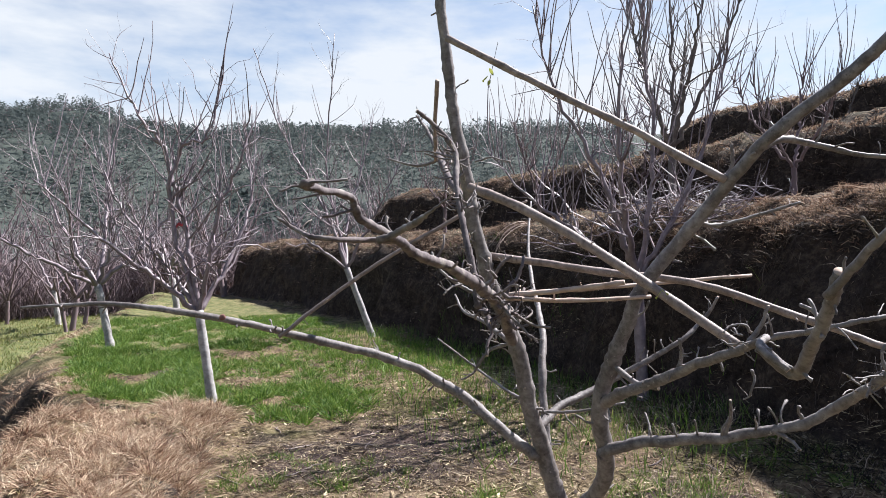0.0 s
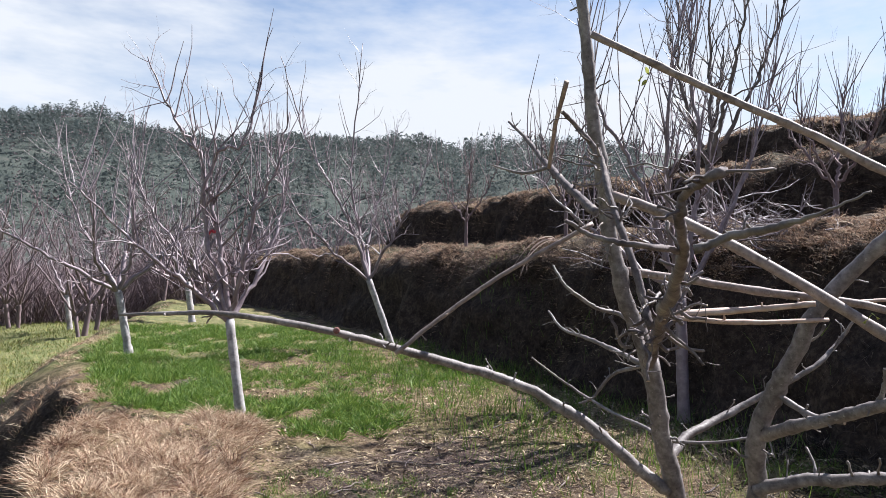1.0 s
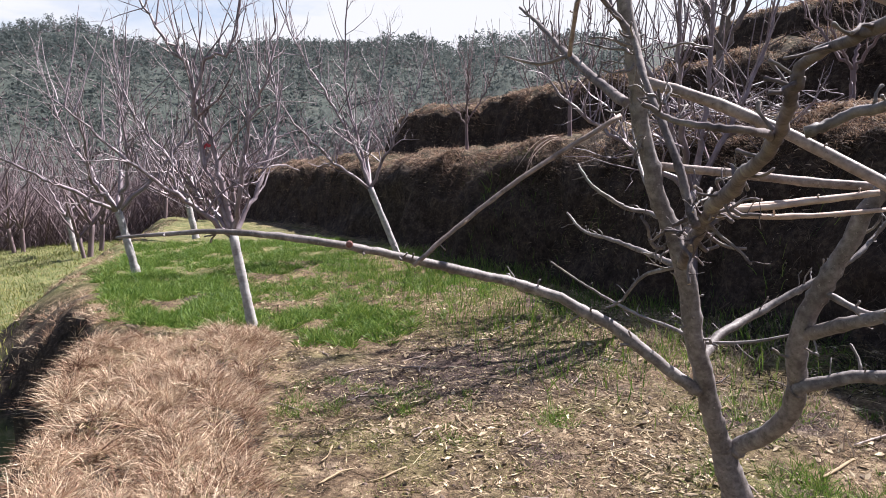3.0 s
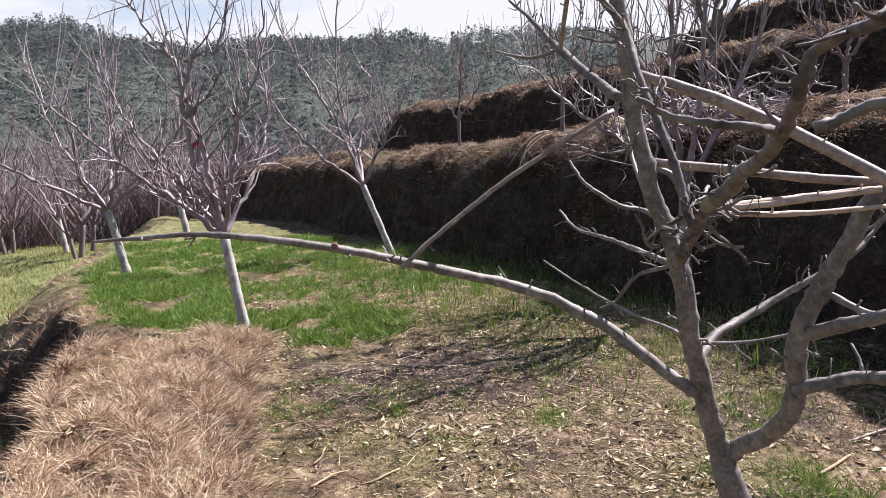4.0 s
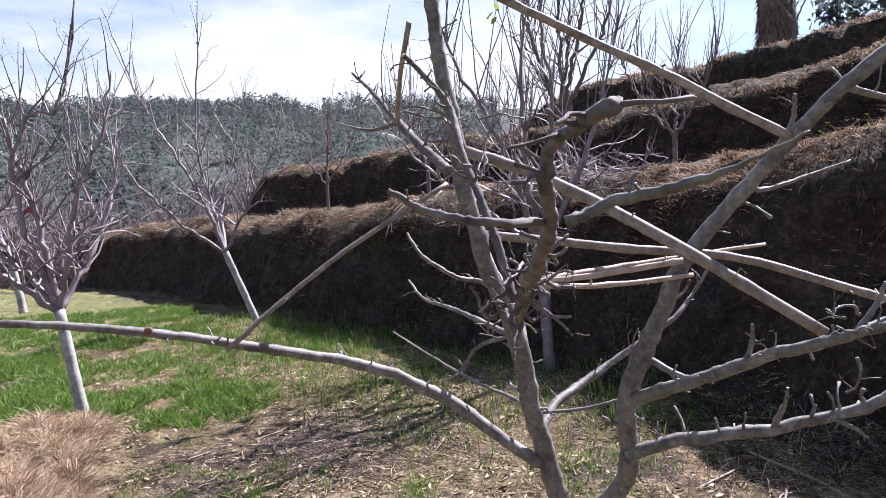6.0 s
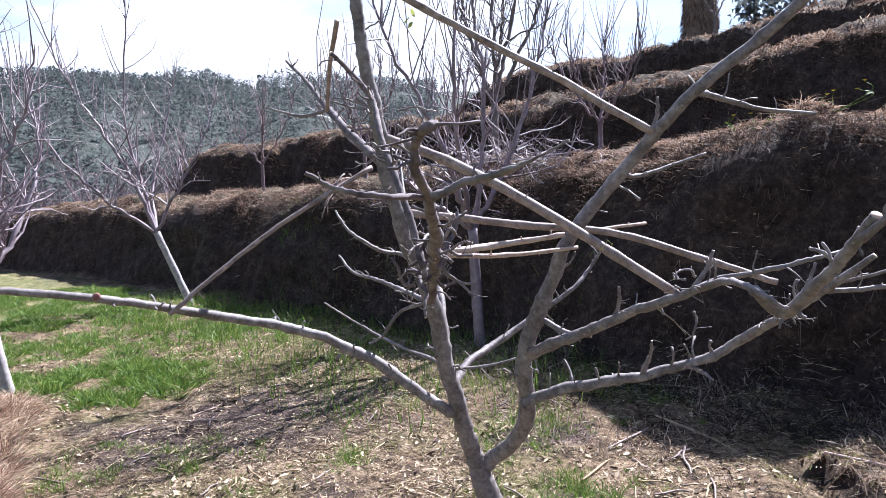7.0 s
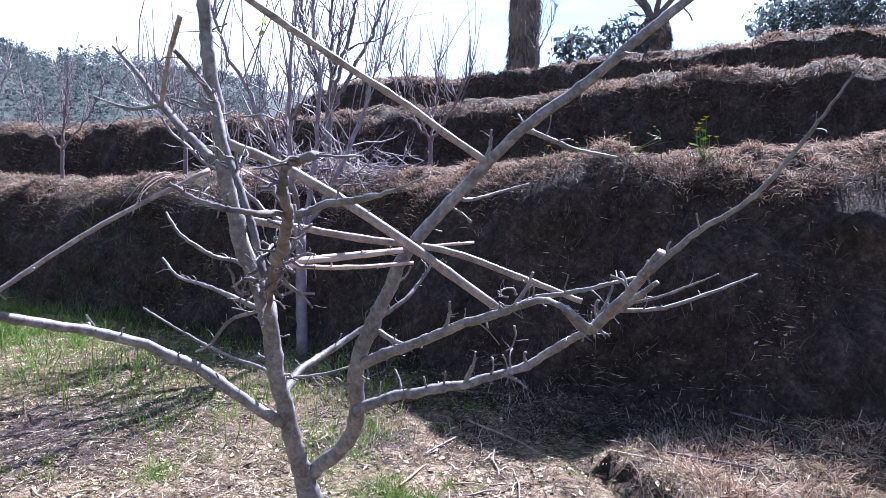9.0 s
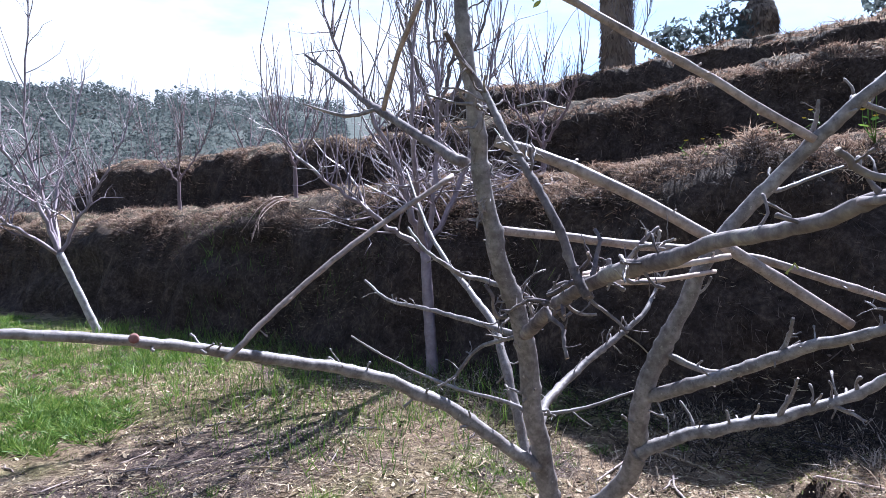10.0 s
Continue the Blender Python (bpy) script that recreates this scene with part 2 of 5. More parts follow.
# Needles kept pale, bluish and flat: distance haze put into the colour
HAZED_CONIFER = material("hazed_needles", [(0.36, (0.052, 0.066, 0.066)), (0.47, (0.074, 0.089, 0.087)), (0.56, (0.098, 0.112, 0.106)), (0.66, (0.122, 0.132, 0.120))], scale=0.16, rough=0.9, bump=0, island=0.22, through_light=0.5, big=0.16)
LEAF = material("young_leaf", [(0.2, (0.20, 0.27, 0.06)), (0.7, (0.40, 0.40, 0.11))], scale=20, rough=0.5, bump=0, island=0.5, through_light=0.4)
PETAL = material("yellow_petal", [(0.2, (0.70, 0.52, 0.03)), (0.8, (0.85, 0.70, 0.08))], scale=20, rough=0.6, bump=0, island=0.5)
THATCH = material("straw_wrap", [(0.2, (0.07, 0.052, 0.042)), (0.5, (0.15, 0.115, 0.09)), (0.8, (0.27, 0.215, 0.17))], scale=14, rough=0.9, bump=1.0, bump_scale=50, stretch=(1, 1, 0.25), island=0.3)
WOUND = material("raw_wood", [(0.3, (0.14, 0.05, 0.045)), (0.7, (0.26, 0.13, 0.11))], scale=90, rough=0.8, bump=0.3)
RIBBON = material("red_ribbon", [(0.3, (0.36, 0.03, 0.045)), (0.7, (0.50, 0.07, 0.09))], scale=40, rough=0.5, bump=0.2)


# ---------------------------------------------------------------- mesh helpers
class Acc:
    """Vertices and faces gathered for one mesh."""
    def __init__(self):
        self.v, self.f, self.m = [], [], []


def mesh_of(name, acc, mats, smooth=True):
    me = bpy.data.meshes.new(name)
    me.from_pydata(acc.v, [], acc.f)
    for m in (mats if isinstance(mats, (list, tuple)) else [mats]):
        me.materials.append(m)
    if acc.m:
        me.polygons.foreach_set("material_index", np.array(acc.m, dtype=np.int32))
    if smooth:
        me.polygons.foreach_set("use_smooth", np.ones(len(me.polygons), dtype=bool))
    me.update()
    return me


def part(name, acc, mats, parent, label="", smooth=True):
    ob = new(name, acc if isinstance(acc, bpy.types.Mesh) else mesh_of(name, acc, mats, smooth))
    ob.parent = parent
    if label:
        tagged(ob, label)
    return ob


def thing(name, at=(0, 0, 0), **tags):
    ob = new(name)
    ob.location = at
    ob.empty_display_size = 0.1
    return tagged(ob, **tags)


def spline(pts, steps):
    """Catmull-Rom through the points; points may carry a radius as a fourth number."""
    p = np.array(pts, float)
    p = np.vstack([2 * p[0] - p[1], p, 2 * p[-1] - p[-2]])
    out = []
    for i in range(1, len(p) - 2):
        for k in range(steps):
            t = k / steps
            a, b, c, d = p[i - 1], p[i], p[i + 1], p[i + 2]
            out.append(0.5 * (2 * b + (c - a) * t + (2 * a - 5 * b + 4 * c - d) * t * t + (3 * b - a - 3 * c + d) * t ** 3))
    out.append(p[-2])
    return np.array(out)


def tube(acc, line, sides=6, rng=None, rough=0.0, jit=0.0, cap=True, cap_mat=0, mat=0):
    """Skin a line of (x, y, z, radius) rows."""
    line = np.array(line, float)
    n = len(line)
    if jit and rng is not None:
        line[1:-1, :3] += rng.normal(0, jit, (n - 2, 3))
    tan = np.gradient(line[:, :3], axis=0)
    tan /= np.linalg.norm(tan, axis=1)[:, None] + 1e-9
    ref = np.array([0.3, 0.2, 1.0]) if abs(tan[0, 2]) < 0.9 else np.array([1.0, 0.2, 0.1])
    u = np.cross(tan[0], ref)
    base = len(acc.v)
    ang = np.arange(sides) * 2 * math.pi / sides
    ca, sa = np.cos(ang)[:, None], np.sin(ang)[:, None]
    for i in range(n):
        u = u - tan[i] * (u @ tan[i])
        u /= np.linalg.norm(u) + 1e-9
        w = np.cross(tan[i], u)
        r = max(line[i, 3], 0.0004)
        rr = np.full((sides, 1), r)
        if rough and rng is not None:
            rr = rr * (1 + rng.normal(0, rough, (sides, 1)) + rng.normal(0, rough * 0.7))
        acc.v.extend((line[i, :3] + rr * (ca * u + sa * w)).tolist())
    for i in range(n - 1):
        for k in range(sides):
            a, b = base + i * sides + k, base + i * sides + (k + 1) % sides
            acc.f.append((a, b, b + sides, a + sides))
            acc.m.append(mat)
    if cap:
        acc.f.append(tuple(base + (n - 1) * sides + k for k in range(sides)))
        acc.m.append(cap_mat)
        acc.f.append(tuple(base + k for k in reversed(range(sides))))
        acc.m.append(mat)


def along(line, f):
    i = f * (len(line) - 1)
    k = min(int(i), len(line) - 2)
    return line[k] + (line[k + 1] - line[k]) * (i - k)


def arrays(name, verts, faces, mat, smooth=False):
    """A mesh from numpy arrays of triangles or quads."""
    me = bpy.data.meshes.new(name)
    k = faces.shape[1]
    me.vertices.add(len(verts))
    me.vertices.foreach_set("co", verts.astype(np.float32).ravel())
    me.loops.add(faces.size)
    me.loops.foreach_set("vertex_index", faces.astype(np.int32).ravel())
    me.polygons.add(len(faces))
    me.polygons.foreach_set("loop_start", np.arange(0, faces.size, k, dtype=np.int32))
    me.update(calc_edges=True)
    if smooth:
        me.polygons.foreach_set("use_smooth", np.ones(len(faces), dtype=bool))
    me.materials.append(mat)
    return me


def blades(name, root, lean, length, width, mat, rng, droop=0.35):
    """Bent grass blades: roots (n,3), lean vectors (n,3) of unit size, lengths and widths (n)."""
    n = len(root)
    side = np.cross(lean, rng.normal(0, 1, (n, 3)))
    side /= np.linalg.norm(side, axis=1)[:, None] + 1e-9
    out = rng.normal(0, 1, (n, 3))
    out[:, 2] = -0.6
    out *= droop
    L, W = length[:, None], width[:, None]
    mid = root + lean * L * 0.55 + out * L * 0.12
    tip = root + lean * L * 0.95 + out * L * 0.45
    v = np.stack([root - side * W, root + side * W, mid - side * W * 0.7, mid + side * W * 0.7, tip], 1).reshape(-1, 3)
    i = np.arange(n)[:, None] * 5
    f = np.concatenate([i + [0, 1, 3], i + [0, 3, 2], i + [2, 3, 4]])
    return new(name, arrays(name, v, f, mat))


def tufts(name, centre, per, rad, tilt, lo, hi, wide, mat, rng, bias=(0, 0, 0), droop=0.5):
    """Clumps of blades that fan out from their middles."""
    n = len(centre) * per
    c = np.repeat(centre, per, 0)
    off = rng.normal(0, 1, (n, 3)) * [1, 1, 0]
    size = np.repeat(rng.uniform(0.5, 1.3, len(centre)), per)
    root = c + off * rad * size[:, None]
    root[:, 2] = height(root[:, 0], root[:, 1]) - 0.004
    lean = off * tilt + rng.normal(0, 0.18, (n, 3)) + np.array(bias) + [0, 0, 1]
    lean /= np.linalg.norm(lean, axis=1)[:, None]
    return blades(name, root, lean, rng.uniform(lo, hi, n) * size, rng.uniform(0.6, 1.2, n) * wide, mat, rng, droop)


def smoothstep(a, b, x):
    t = np.clip((x - a) / (b - a), 0, 1)
    return t * t * (3 - 2 * t)


def value_noise(x, y, seed=0):
    """Smooth noise in -1..1 on arrays."""
    xi, yi = np.floor(x).astype(np.int64), np.floor(y).astype(np.int64)
    fx, fy = x - xi, y - yi
    fx, fy = fx * fx * (3 - 2 * fx), fy * fy * (3 - 2 * fy)

    def h(a, b):
        k = (a * 374761393 + b * 668265263 + seed * 1442695041) & 0x7FFFFFFF
        k = ((k ^ (k >> 13)) * 1274126177) & 0x7FFFFFFF
        return ((k ^ (k >> 16)) % 20011) / 10005.5 - 1
    return (h(xi, yi) * (1 - fx) + h(xi + 1, yi) * fx) * (1 - fy) + (h(xi, yi + 1) * (1 - fx) + h(xi + 1, yi + 1) * fx) * fy


# ---------------------------------------------------------------- the lie of the land
# s runs along the terraces (away, to the north-west), c across them, uphill
BANK_END = 21.0


def to_sc(x, y):
    return -0.6 * x + 0.8 * y, 0.8 * x + 0.6 * y


def to_xy(s, c):
    return -0.6 * s + 0.8 * c, 0.8 * s + 0.6 * c


def lip_c(s):
    return np.interp(s, [-30, 0, 3.6, 4.6, 5.7, 6.8, 9, 11, 15, 19, 30], [-2.2, -0.9, 0.0, 0.34, 0.66, 0.72, 0.80, 1.05, 2.5, 4.1, 7.0])


def wall_base(s):
    return np.interp(s, [-30, 1, 3, 5, 9, 14, 20], [4.5, 4.75, 5.15, 5.6, 6.2, 6.6, 6.8])


def wall_top(s):
    return np.interp(s, [-30, 1, 5, 9, 14, 20], [5.8, 5.75, 6.25, 6.9, 7.25, 7.4])


def top_height(s):
    return np.interp(s, [-30, -4, 0, 1.2, 3.3, 7, 12, 17], [2.48, 2.34, 2.17, 2.06, 1.90, 1.73, 1.67, 1.62])


def tussock(s, c):
    """How far a spot lies inside the tussock of dead grass on the lip, 0 to 1."""
    edge = 0.98 + 0.40 * (s - 2.8) + 0.10 * value_noise(s * 2.2, c * 2.2, 55)
    return smoothstep(-0.02, 0.30, edge - c) * smoothstep(-0.12, 0.12, c - lip_c(s)) * smoothstep(1.6, 2.4, s) * smoothstep(5.75, 5.25, s + 0.1 * value_noise(c * 3, s, 56))


def height(x, y):
    x, y = np.asarray(x, float), np.asarray(y, float)
    s, c = to_sc(x, y)
    w1 = 0.26 * value_noise(s * 0.8, c * 0.5, 3) + 0.12 * value_noise(s * 1.7, c * 1.6, 4) + 0.04 * value_noise(s * 5, c * 6.5, 7) + 0.03 * value_noise(s * 9, c * 14, 20)
    w2 = 0.32 * value_noise(s * 0.7, c * 0.4, 5) + 0.15 * value_noise(s * 2.3, c * 1.5, 6) + 0.05 * value_noise(s * 7, c * 5, 23)
    b, t, h = wall_base(s), wall_top(s) + 0.28 + 0.06 * smoothstep(2.0, 6.0, s), top_height(s) + 0.08 * value_noise(s * 0.9, c * 0.8, 21) + 0.06 * value_noise(s * 2.7, c * 2.2, 22) + 0.05 * value_noise(s * 6.5, c * 6, 29)
    cc = c + w1
    # first bank: gentle foot, steep face, rounded lip
    u = np.clip((cc - b) / (t - b), 0, 1)
    foot = smoothstep(b - 1.1, b + 0.1, cc) * 0.16 * smoothstep(4.5, 1.5, s)
    z = foot + (h - foot) * (0.33 * u + 0.67 * smoothstep(0.0, 0.58, u) ** 0.65)
    fade1 = smoothstep(BANK_END + 0.8, BANK_END - 0.8, s + w2)
    z = z * fade1 - (1 - fade1) * 0.3 * smoothstep(4.0, 7.0, c)
    c2 = c + w2
    end2 = smoothstep(16.8, 15.7, s + 0.6 * w2)
    end3 = smoothstep(11.0, 8.6, s + w2)
    z = z + 1.36 * (0.80 * smoothstep(9.50, 9.80, c2) ** 0.7 + 0.20 * smoothstep(9.75, 10.5, c2)) * end2 + 0.04 * np.clip(c - 6.5, 0, 3) * end2
    z = z + 1.45 * (0.80 * smoothstep(13.3, 13.65, c2) ** 0.8 + 0.20 * smoothstep(13.6, 14.6, c2)) * end3
    z = z + 0.10 * np.clip(c - 15, 0, 30) * smoothstep(2, -6, s)
    # lip on the downhill side and the lower field
    e = lip_c(s) + 0.16 * value_noise(s * 1.1, 0 * s, 8) + 0.07 * value_noise(s * 4, c, 9)
    d = e - c
    z = z - (1.70 - 1.0 * smoothstep(6.5, 9.5, s) + 0.10 * value_noise(s * 0.5, c * 0.5, 10)) * smoothstep(-0.06, 0.34 + 0.9 * smoothstep(7.0, 9.0, s), d) - 0.035 * np.clip(d, 0, 60)
    # tussock of dead grass on the lip
    tus = tussock(s, c)
    z = z + tus * (0.20 + 0.06 * value_noise(x * 4.5, y * 4.5, 25) + 0.03 * value_noise(x * 10, y * 10, 26))
    z = z + 0.06 * np.exp(-((c - e - 0.25) / 0.3) ** 2)
    # small washed-out hollow at the foot of the bank
    edge = x - 2.70 - 0.12 * (y - 2.4) + 0.09 * value_noise(y * 3.5, x * 2, 19) + 0.04 * value_noise(y * 11, x * 6, 24)
    along_y = smoothstep(1.2, 1.9, y) * smoothstep(2.85, 2.6, y)
    z = z + (0.12 * smoothstep(0.0, 0.07, edge) * smoothstep(1.2, 0.2, edge) - 0.05 * np.exp(-((edge + 0.05) / 0.12) ** 2)) * along_y
    z = z + 0.04 * smoothstep(2.4, 4.2, x) * smoothstep(3.2, 1.0, y)
    z = z + np.exp(-((x - 4.15) / 0.75) ** 2 - ((y - 1.95) / 0.55) ** 2) * (0.12 + 0.08 * value_noise(x * 2.6, y * 2.6, 32) + 0.05 * value_noise(x * 7, y * 7, 33))
    near = smoothstep(40, 10, np.hypot(x, y))
    z = z + near * (0.022 * value_noise(x * 2.3, y * 2.3, 11) + 0.016 * value_noise(x * 6, y * 6, 12) + 0.010 * value_noise(x * 15, y * 15, 18)) + 0.05 * value_noise(x * 0.4, y * 0.4, 13)
    # valley and the wooded hills round it
    r, a = np.hypot(x, y), np.arctan2(x, y)
    ridge = 51 + 4.0 * value_noise(a * 5.5 + 20, 0 * a, 14) + 1.6 * value_noise(a * 19 + 9, 0 * a, 15)
    up = smoothstep(60, 330, r) ** 0.85 * ridge + 6 * smoothstep(45, 200, r) * value_noise(x / 45, y / 45, 16) + 1.6 * smoothstep(40, 110, r) * value_noise(x / 15, y / 15, 17)
    uphill = smoothstep(6, 22, c) * smoothstep(20, 5, s)
    z = z * smoothstep(70, 35, r) + up * (1 - uphill * smoothstep(160, 60, r)) - 2.5 * smoothstep(22, 60, r) * (1 - uphill) * smoothstep(140, 80, r)
    z = z - np.clip(r - 340, 0, 500) * 0.05
    return z


def slump(s, z):
    return 0.13 * value_noise(s * 1.9, z * 2.6, 30) + 0.07 * value_noise(s * 4.5, z * 6, 31)


def ground_at(x, y):
    return float(height(x, y))


def axis(dense_lo, dense_hi, step, far, grow):
    mid = list(np.arange(dense_lo, dense_hi, step))
    d, v, hi = step, dense_hi, []
    while v < far:
        hi.append(v)
        d *= grow
        v += d
    d, v, lo = step, dense_lo, []
    while v > -far:
        d *= grow
        v -= d
        lo.append(v)
    return np.array(lo[::-1] + mid + hi + [far])


S_AX = axis(-6.0, 22.0, 0.125, 620, 1.07)
C_AX = axis(-2.2, 14.6, 0.064, 620, 1.07)
SS, CC = np.meshgrid(S_AX, C_AX, indexing="ij")
GX, GY = to_xy(SS, CC)
GZ = height(GX, GY)
ns, nc = SS.shape
gi = (np.arange(ns - 1)[:, None] * nc + np.arange(nc - 1)[None, :]).ravel()
gf = np.stack([gi, gi + nc, gi + nc + 1, gi + 1], 1)
STEEP = np.hypot(np.gradient(GZ, axis=0) / np.gradient(SS, axis=0), np.gradient(GZ, axis=1) / np.gradient(CC, axis=1))
lump = smoothstep(0.7, 1.6, STEEP) * (np.hypot(GX, GY) < 25) * slump(SS, GZ)
GX, GY = GX - 0.8 * lump, GY - 0.6 * lump          # slumped, uneven faces
gm = arrays("ground", np.stack([GX, GY, GZ], -1).reshape(-1, 3), gf, EARTH, smooth=True)
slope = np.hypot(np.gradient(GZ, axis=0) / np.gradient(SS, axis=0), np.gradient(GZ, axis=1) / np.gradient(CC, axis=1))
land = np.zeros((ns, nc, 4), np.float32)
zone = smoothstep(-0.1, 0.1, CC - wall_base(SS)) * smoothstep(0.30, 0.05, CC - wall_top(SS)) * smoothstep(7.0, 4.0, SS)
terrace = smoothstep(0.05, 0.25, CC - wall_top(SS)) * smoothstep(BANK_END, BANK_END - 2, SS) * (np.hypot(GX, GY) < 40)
# Red: steep faces, bank and terraces take the shade-darkened bank earth
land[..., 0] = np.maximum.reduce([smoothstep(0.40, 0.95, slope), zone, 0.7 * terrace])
land[..., 1] = np.maximum.reduce([smoothstep(0.2, 0.5, lip_c(SS) - CC), smoothstep(7.0, 7.5, CC) * 0.25, 0.75 * smoothstep(8.5, 10.5, SS) * smoothstep(6.4, 5.6, CC)])
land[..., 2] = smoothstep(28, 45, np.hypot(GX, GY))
# Alpha: dark soil, laid where the tree shadow falls to deepen it
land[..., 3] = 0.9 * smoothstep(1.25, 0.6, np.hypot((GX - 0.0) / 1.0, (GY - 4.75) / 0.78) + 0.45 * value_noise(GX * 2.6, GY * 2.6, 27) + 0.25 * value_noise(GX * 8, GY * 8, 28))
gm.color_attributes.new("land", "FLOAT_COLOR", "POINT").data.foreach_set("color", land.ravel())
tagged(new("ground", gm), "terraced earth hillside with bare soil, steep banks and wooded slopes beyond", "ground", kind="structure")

# ---------------------------------------------------------------- the near tree
near = np.random.default_rng(7)
pear = thing("fruit_tree", (0.66, 1.72, 0.0), label="bare pruned fruit tree with grey knobbly limbs held apart by props", category="tree")
PX, PY = 0.66, 1.72


def limb(name, pts, radii, spurs=10, mats=(BARK, CUT), sides=10, parent=pear, cut=True, label="", knob=0.032, spur_len=0.035, steps=8, origin=(PX, PY, 0)):
    """One limb through a few control points, with its bark knots and short fruiting spurs."""
    ctrl = [(x - origin[0], y - origin[1], z - origin[2], r) for (x, y, z), r in zip(pts, np.interp(np.linspace(0, 1, len(pts)), np.linspace(0, 1, len(radii)), radii))]
    line = spline(ctrl, steps)
    line[:, 3] *= {"trunk": 1.22, "pole": 0.88, "stem": 0.95}.get(name, 0.90)
    k = np.arange(len(line))
    wave = np.interp(np.arange(len(line)), np.arange(0, len(line) + 6, 5), near.normal(0, 0.03, len(np.arange(0, len(line) + 6, 5))))
    node = np.where(near.uniform(0, 1, len(line)) > 0.83, near.uniform(0.05, 0.20, len(line)), 0)
    line[:, 3] *= 1 + wave + node
    if name != "trunk" and len(pts) > 3:          # a slight kink at every bud ring
        at = np.arange(0, len(line) + 5, 4)
        for a in range(3):
            line[2:-1, a] += (np.interp(k, at, near.normal(0, 0.12, len(at))) * line[:, 3])[2:-1]
    acc = Acc()
    tube(acc, line, sides, near, knob, 0.0005, cap_mat=1 if cut else 0)
    for _ in range(int(spurs * 0.75)):
        f = near.uniform(0.08, 0.97)
        q = along(line, f)
        t = along(line, min(f + 0.02, 1))[:3] - along(line, max(f - 0.02, 0))[:3]
        t /= np.linalg.norm(t) + 1e-9
        d = np.cross(t, near.normal(0, 1, 3))
        d /= np.linalg.norm(d) + 1e-9
        d = d * 0.9 + t * near.uniform(-0.1, 0.7) + np.array([0, 0, 0.25])
        ln = spur_len * near.uniform(0.3, 1.7)
        r0 = min(q[3] * 0.32, near.uniform(0.0013, 0.0032))
        p0 = q[:3] + d * q[3] * 0.5
        rows, p, d = [(*p0, r0 * 1.6)], p0, d / np.linalg.norm(d)
        for w in (1.0, 0.9, 0.85, 1.15, 0.5):
            p = p + d * ln * (0.28 if w > 0.6 else 0.06)
            rows.append((*p, r0 * w * near.uniform(0.85, 1.2)))
            d = d + near.normal(0, 0.26, 3)
            d /= np.linalg.norm(d)
        tube(acc, rows, 5, near, 0.12)
    return part(name, acc, mats, parent, label)


limb("trunk", [(0.660, 1.720, -0.060), (0.663, 1.720, 0.100), (0.677, 1.720, 0.365), (0.691, 1.720, 0.517), (0.678, 1.720, 0.621), (0.647, 1.721, 0.715), (0.632, 1.716, 0.765)],
     [0.046, 0.038, 0.033, 0.031, 0.029, 0.026, 0.020], spurs=0, sides=14, cut=False, knob=0.013)
limb("stem", [(0.634, 1.717, 0.755), (0.590, 1.696, 0.874), (0.556, 1.677, 0.997), (0.526, 1.652, 1.115), (0.500, 1.631, 1.227), (0.459, 1.618, 1.329), (0.418, 1.608, 1.425), (0.392, 1.605, 1.521), (0.372, 1.593, 1.616), (0.356, 1.579, 1.708), (0.338, 1.568, 1.798), (0.322, 1.564, 1.886), (0.312, 1.558, 1.985), (0.295, 1.550, 2.120), (0.283, 1.545, 2.300), (0.268, 1.545, 2.550)],
     [0.026, 0.025, 0.024, 0.023, 0.022, 0.020, 0.019, 0.0185, 0.018, 0.016, 0.0145, 0.0135, 0.012, 0.010], spurs=26, sides=12, knob=0.018)
limb("limb", [(0.640, 1.720, 0.735), (0.672, 1.700, 0.770), (0.705, 1.600, 0.855), (0.704, 1.513, 0.980), (0.682, 1.470, 1.111), (0.701, 1.436, 1.223), (0.726, 1.394, 1.328), (0.764, 1.364, 1.426), (0.823, 1.332, 1.509), (0.872, 1.277, 1.588), (0.911, 1.214, 1.664), (0.960, 1.159, 1.731), (1.029, 1.117, 1.791), (1.083, 1.068, 1.854), (1.133, 1.023, 1.920), (1.187, 0.975, 1.977), (1.300, 0.880, 2.100), (1.420, 0.790, 2.250)],
     [0.025, 0.024, 0.023, 0.0215, 0.0195, 0.0175, 0.0155, 0.0145, 0.014, 0.0135, 0.0125, 0.0105, 0.008], spurs=24, sides=12, knob=0.018)
limb("limb", [(0.694, 1.500, 0.985), (0.708, 1.476, 1.005), (0.778, 1.434, 1.039), (0.849, 1.383, 1.057), (0.922, 1.338, 1.077), (0.997, 1.297, 1.103), (1.065, 1.250, 1.138), (1.096, 1.179, 1.195), (1.097, 1.077, 1.260), (1.100, 0.990, 1.320), (1.115, 0.910, 1.385)],
     [0.018, 0.0165, 0.0155, 0.0145, 0.0135, 0.013, 0.0125, 0.012, 0.011, 0.010, 0.009, 0.006], spurs=30, knob=0.027)
limb("limb", [(0.683, 1.475, 1.100), (0.687, 1.461, 1.122), (0.705, 1.348, 1.173), (0.741, 1.288, 1.205), (0.777, 1.233, 1.238), (0.800, 1.166, 1.271), (0.817, 1.092, 1.298), (0.838, 1.032, 1.328), (0.822, 0.936, 1.356), (0.732, 0.775, 1.367), (0.752, 0.738, 1.342)],
     [0.018, 0.016, 0.015, 0.0135, 0.012, 0.011, 0.009, 0.0072, 0.0056, 0.0043], spurs=20, knob=0.032, spur_len=0.028)
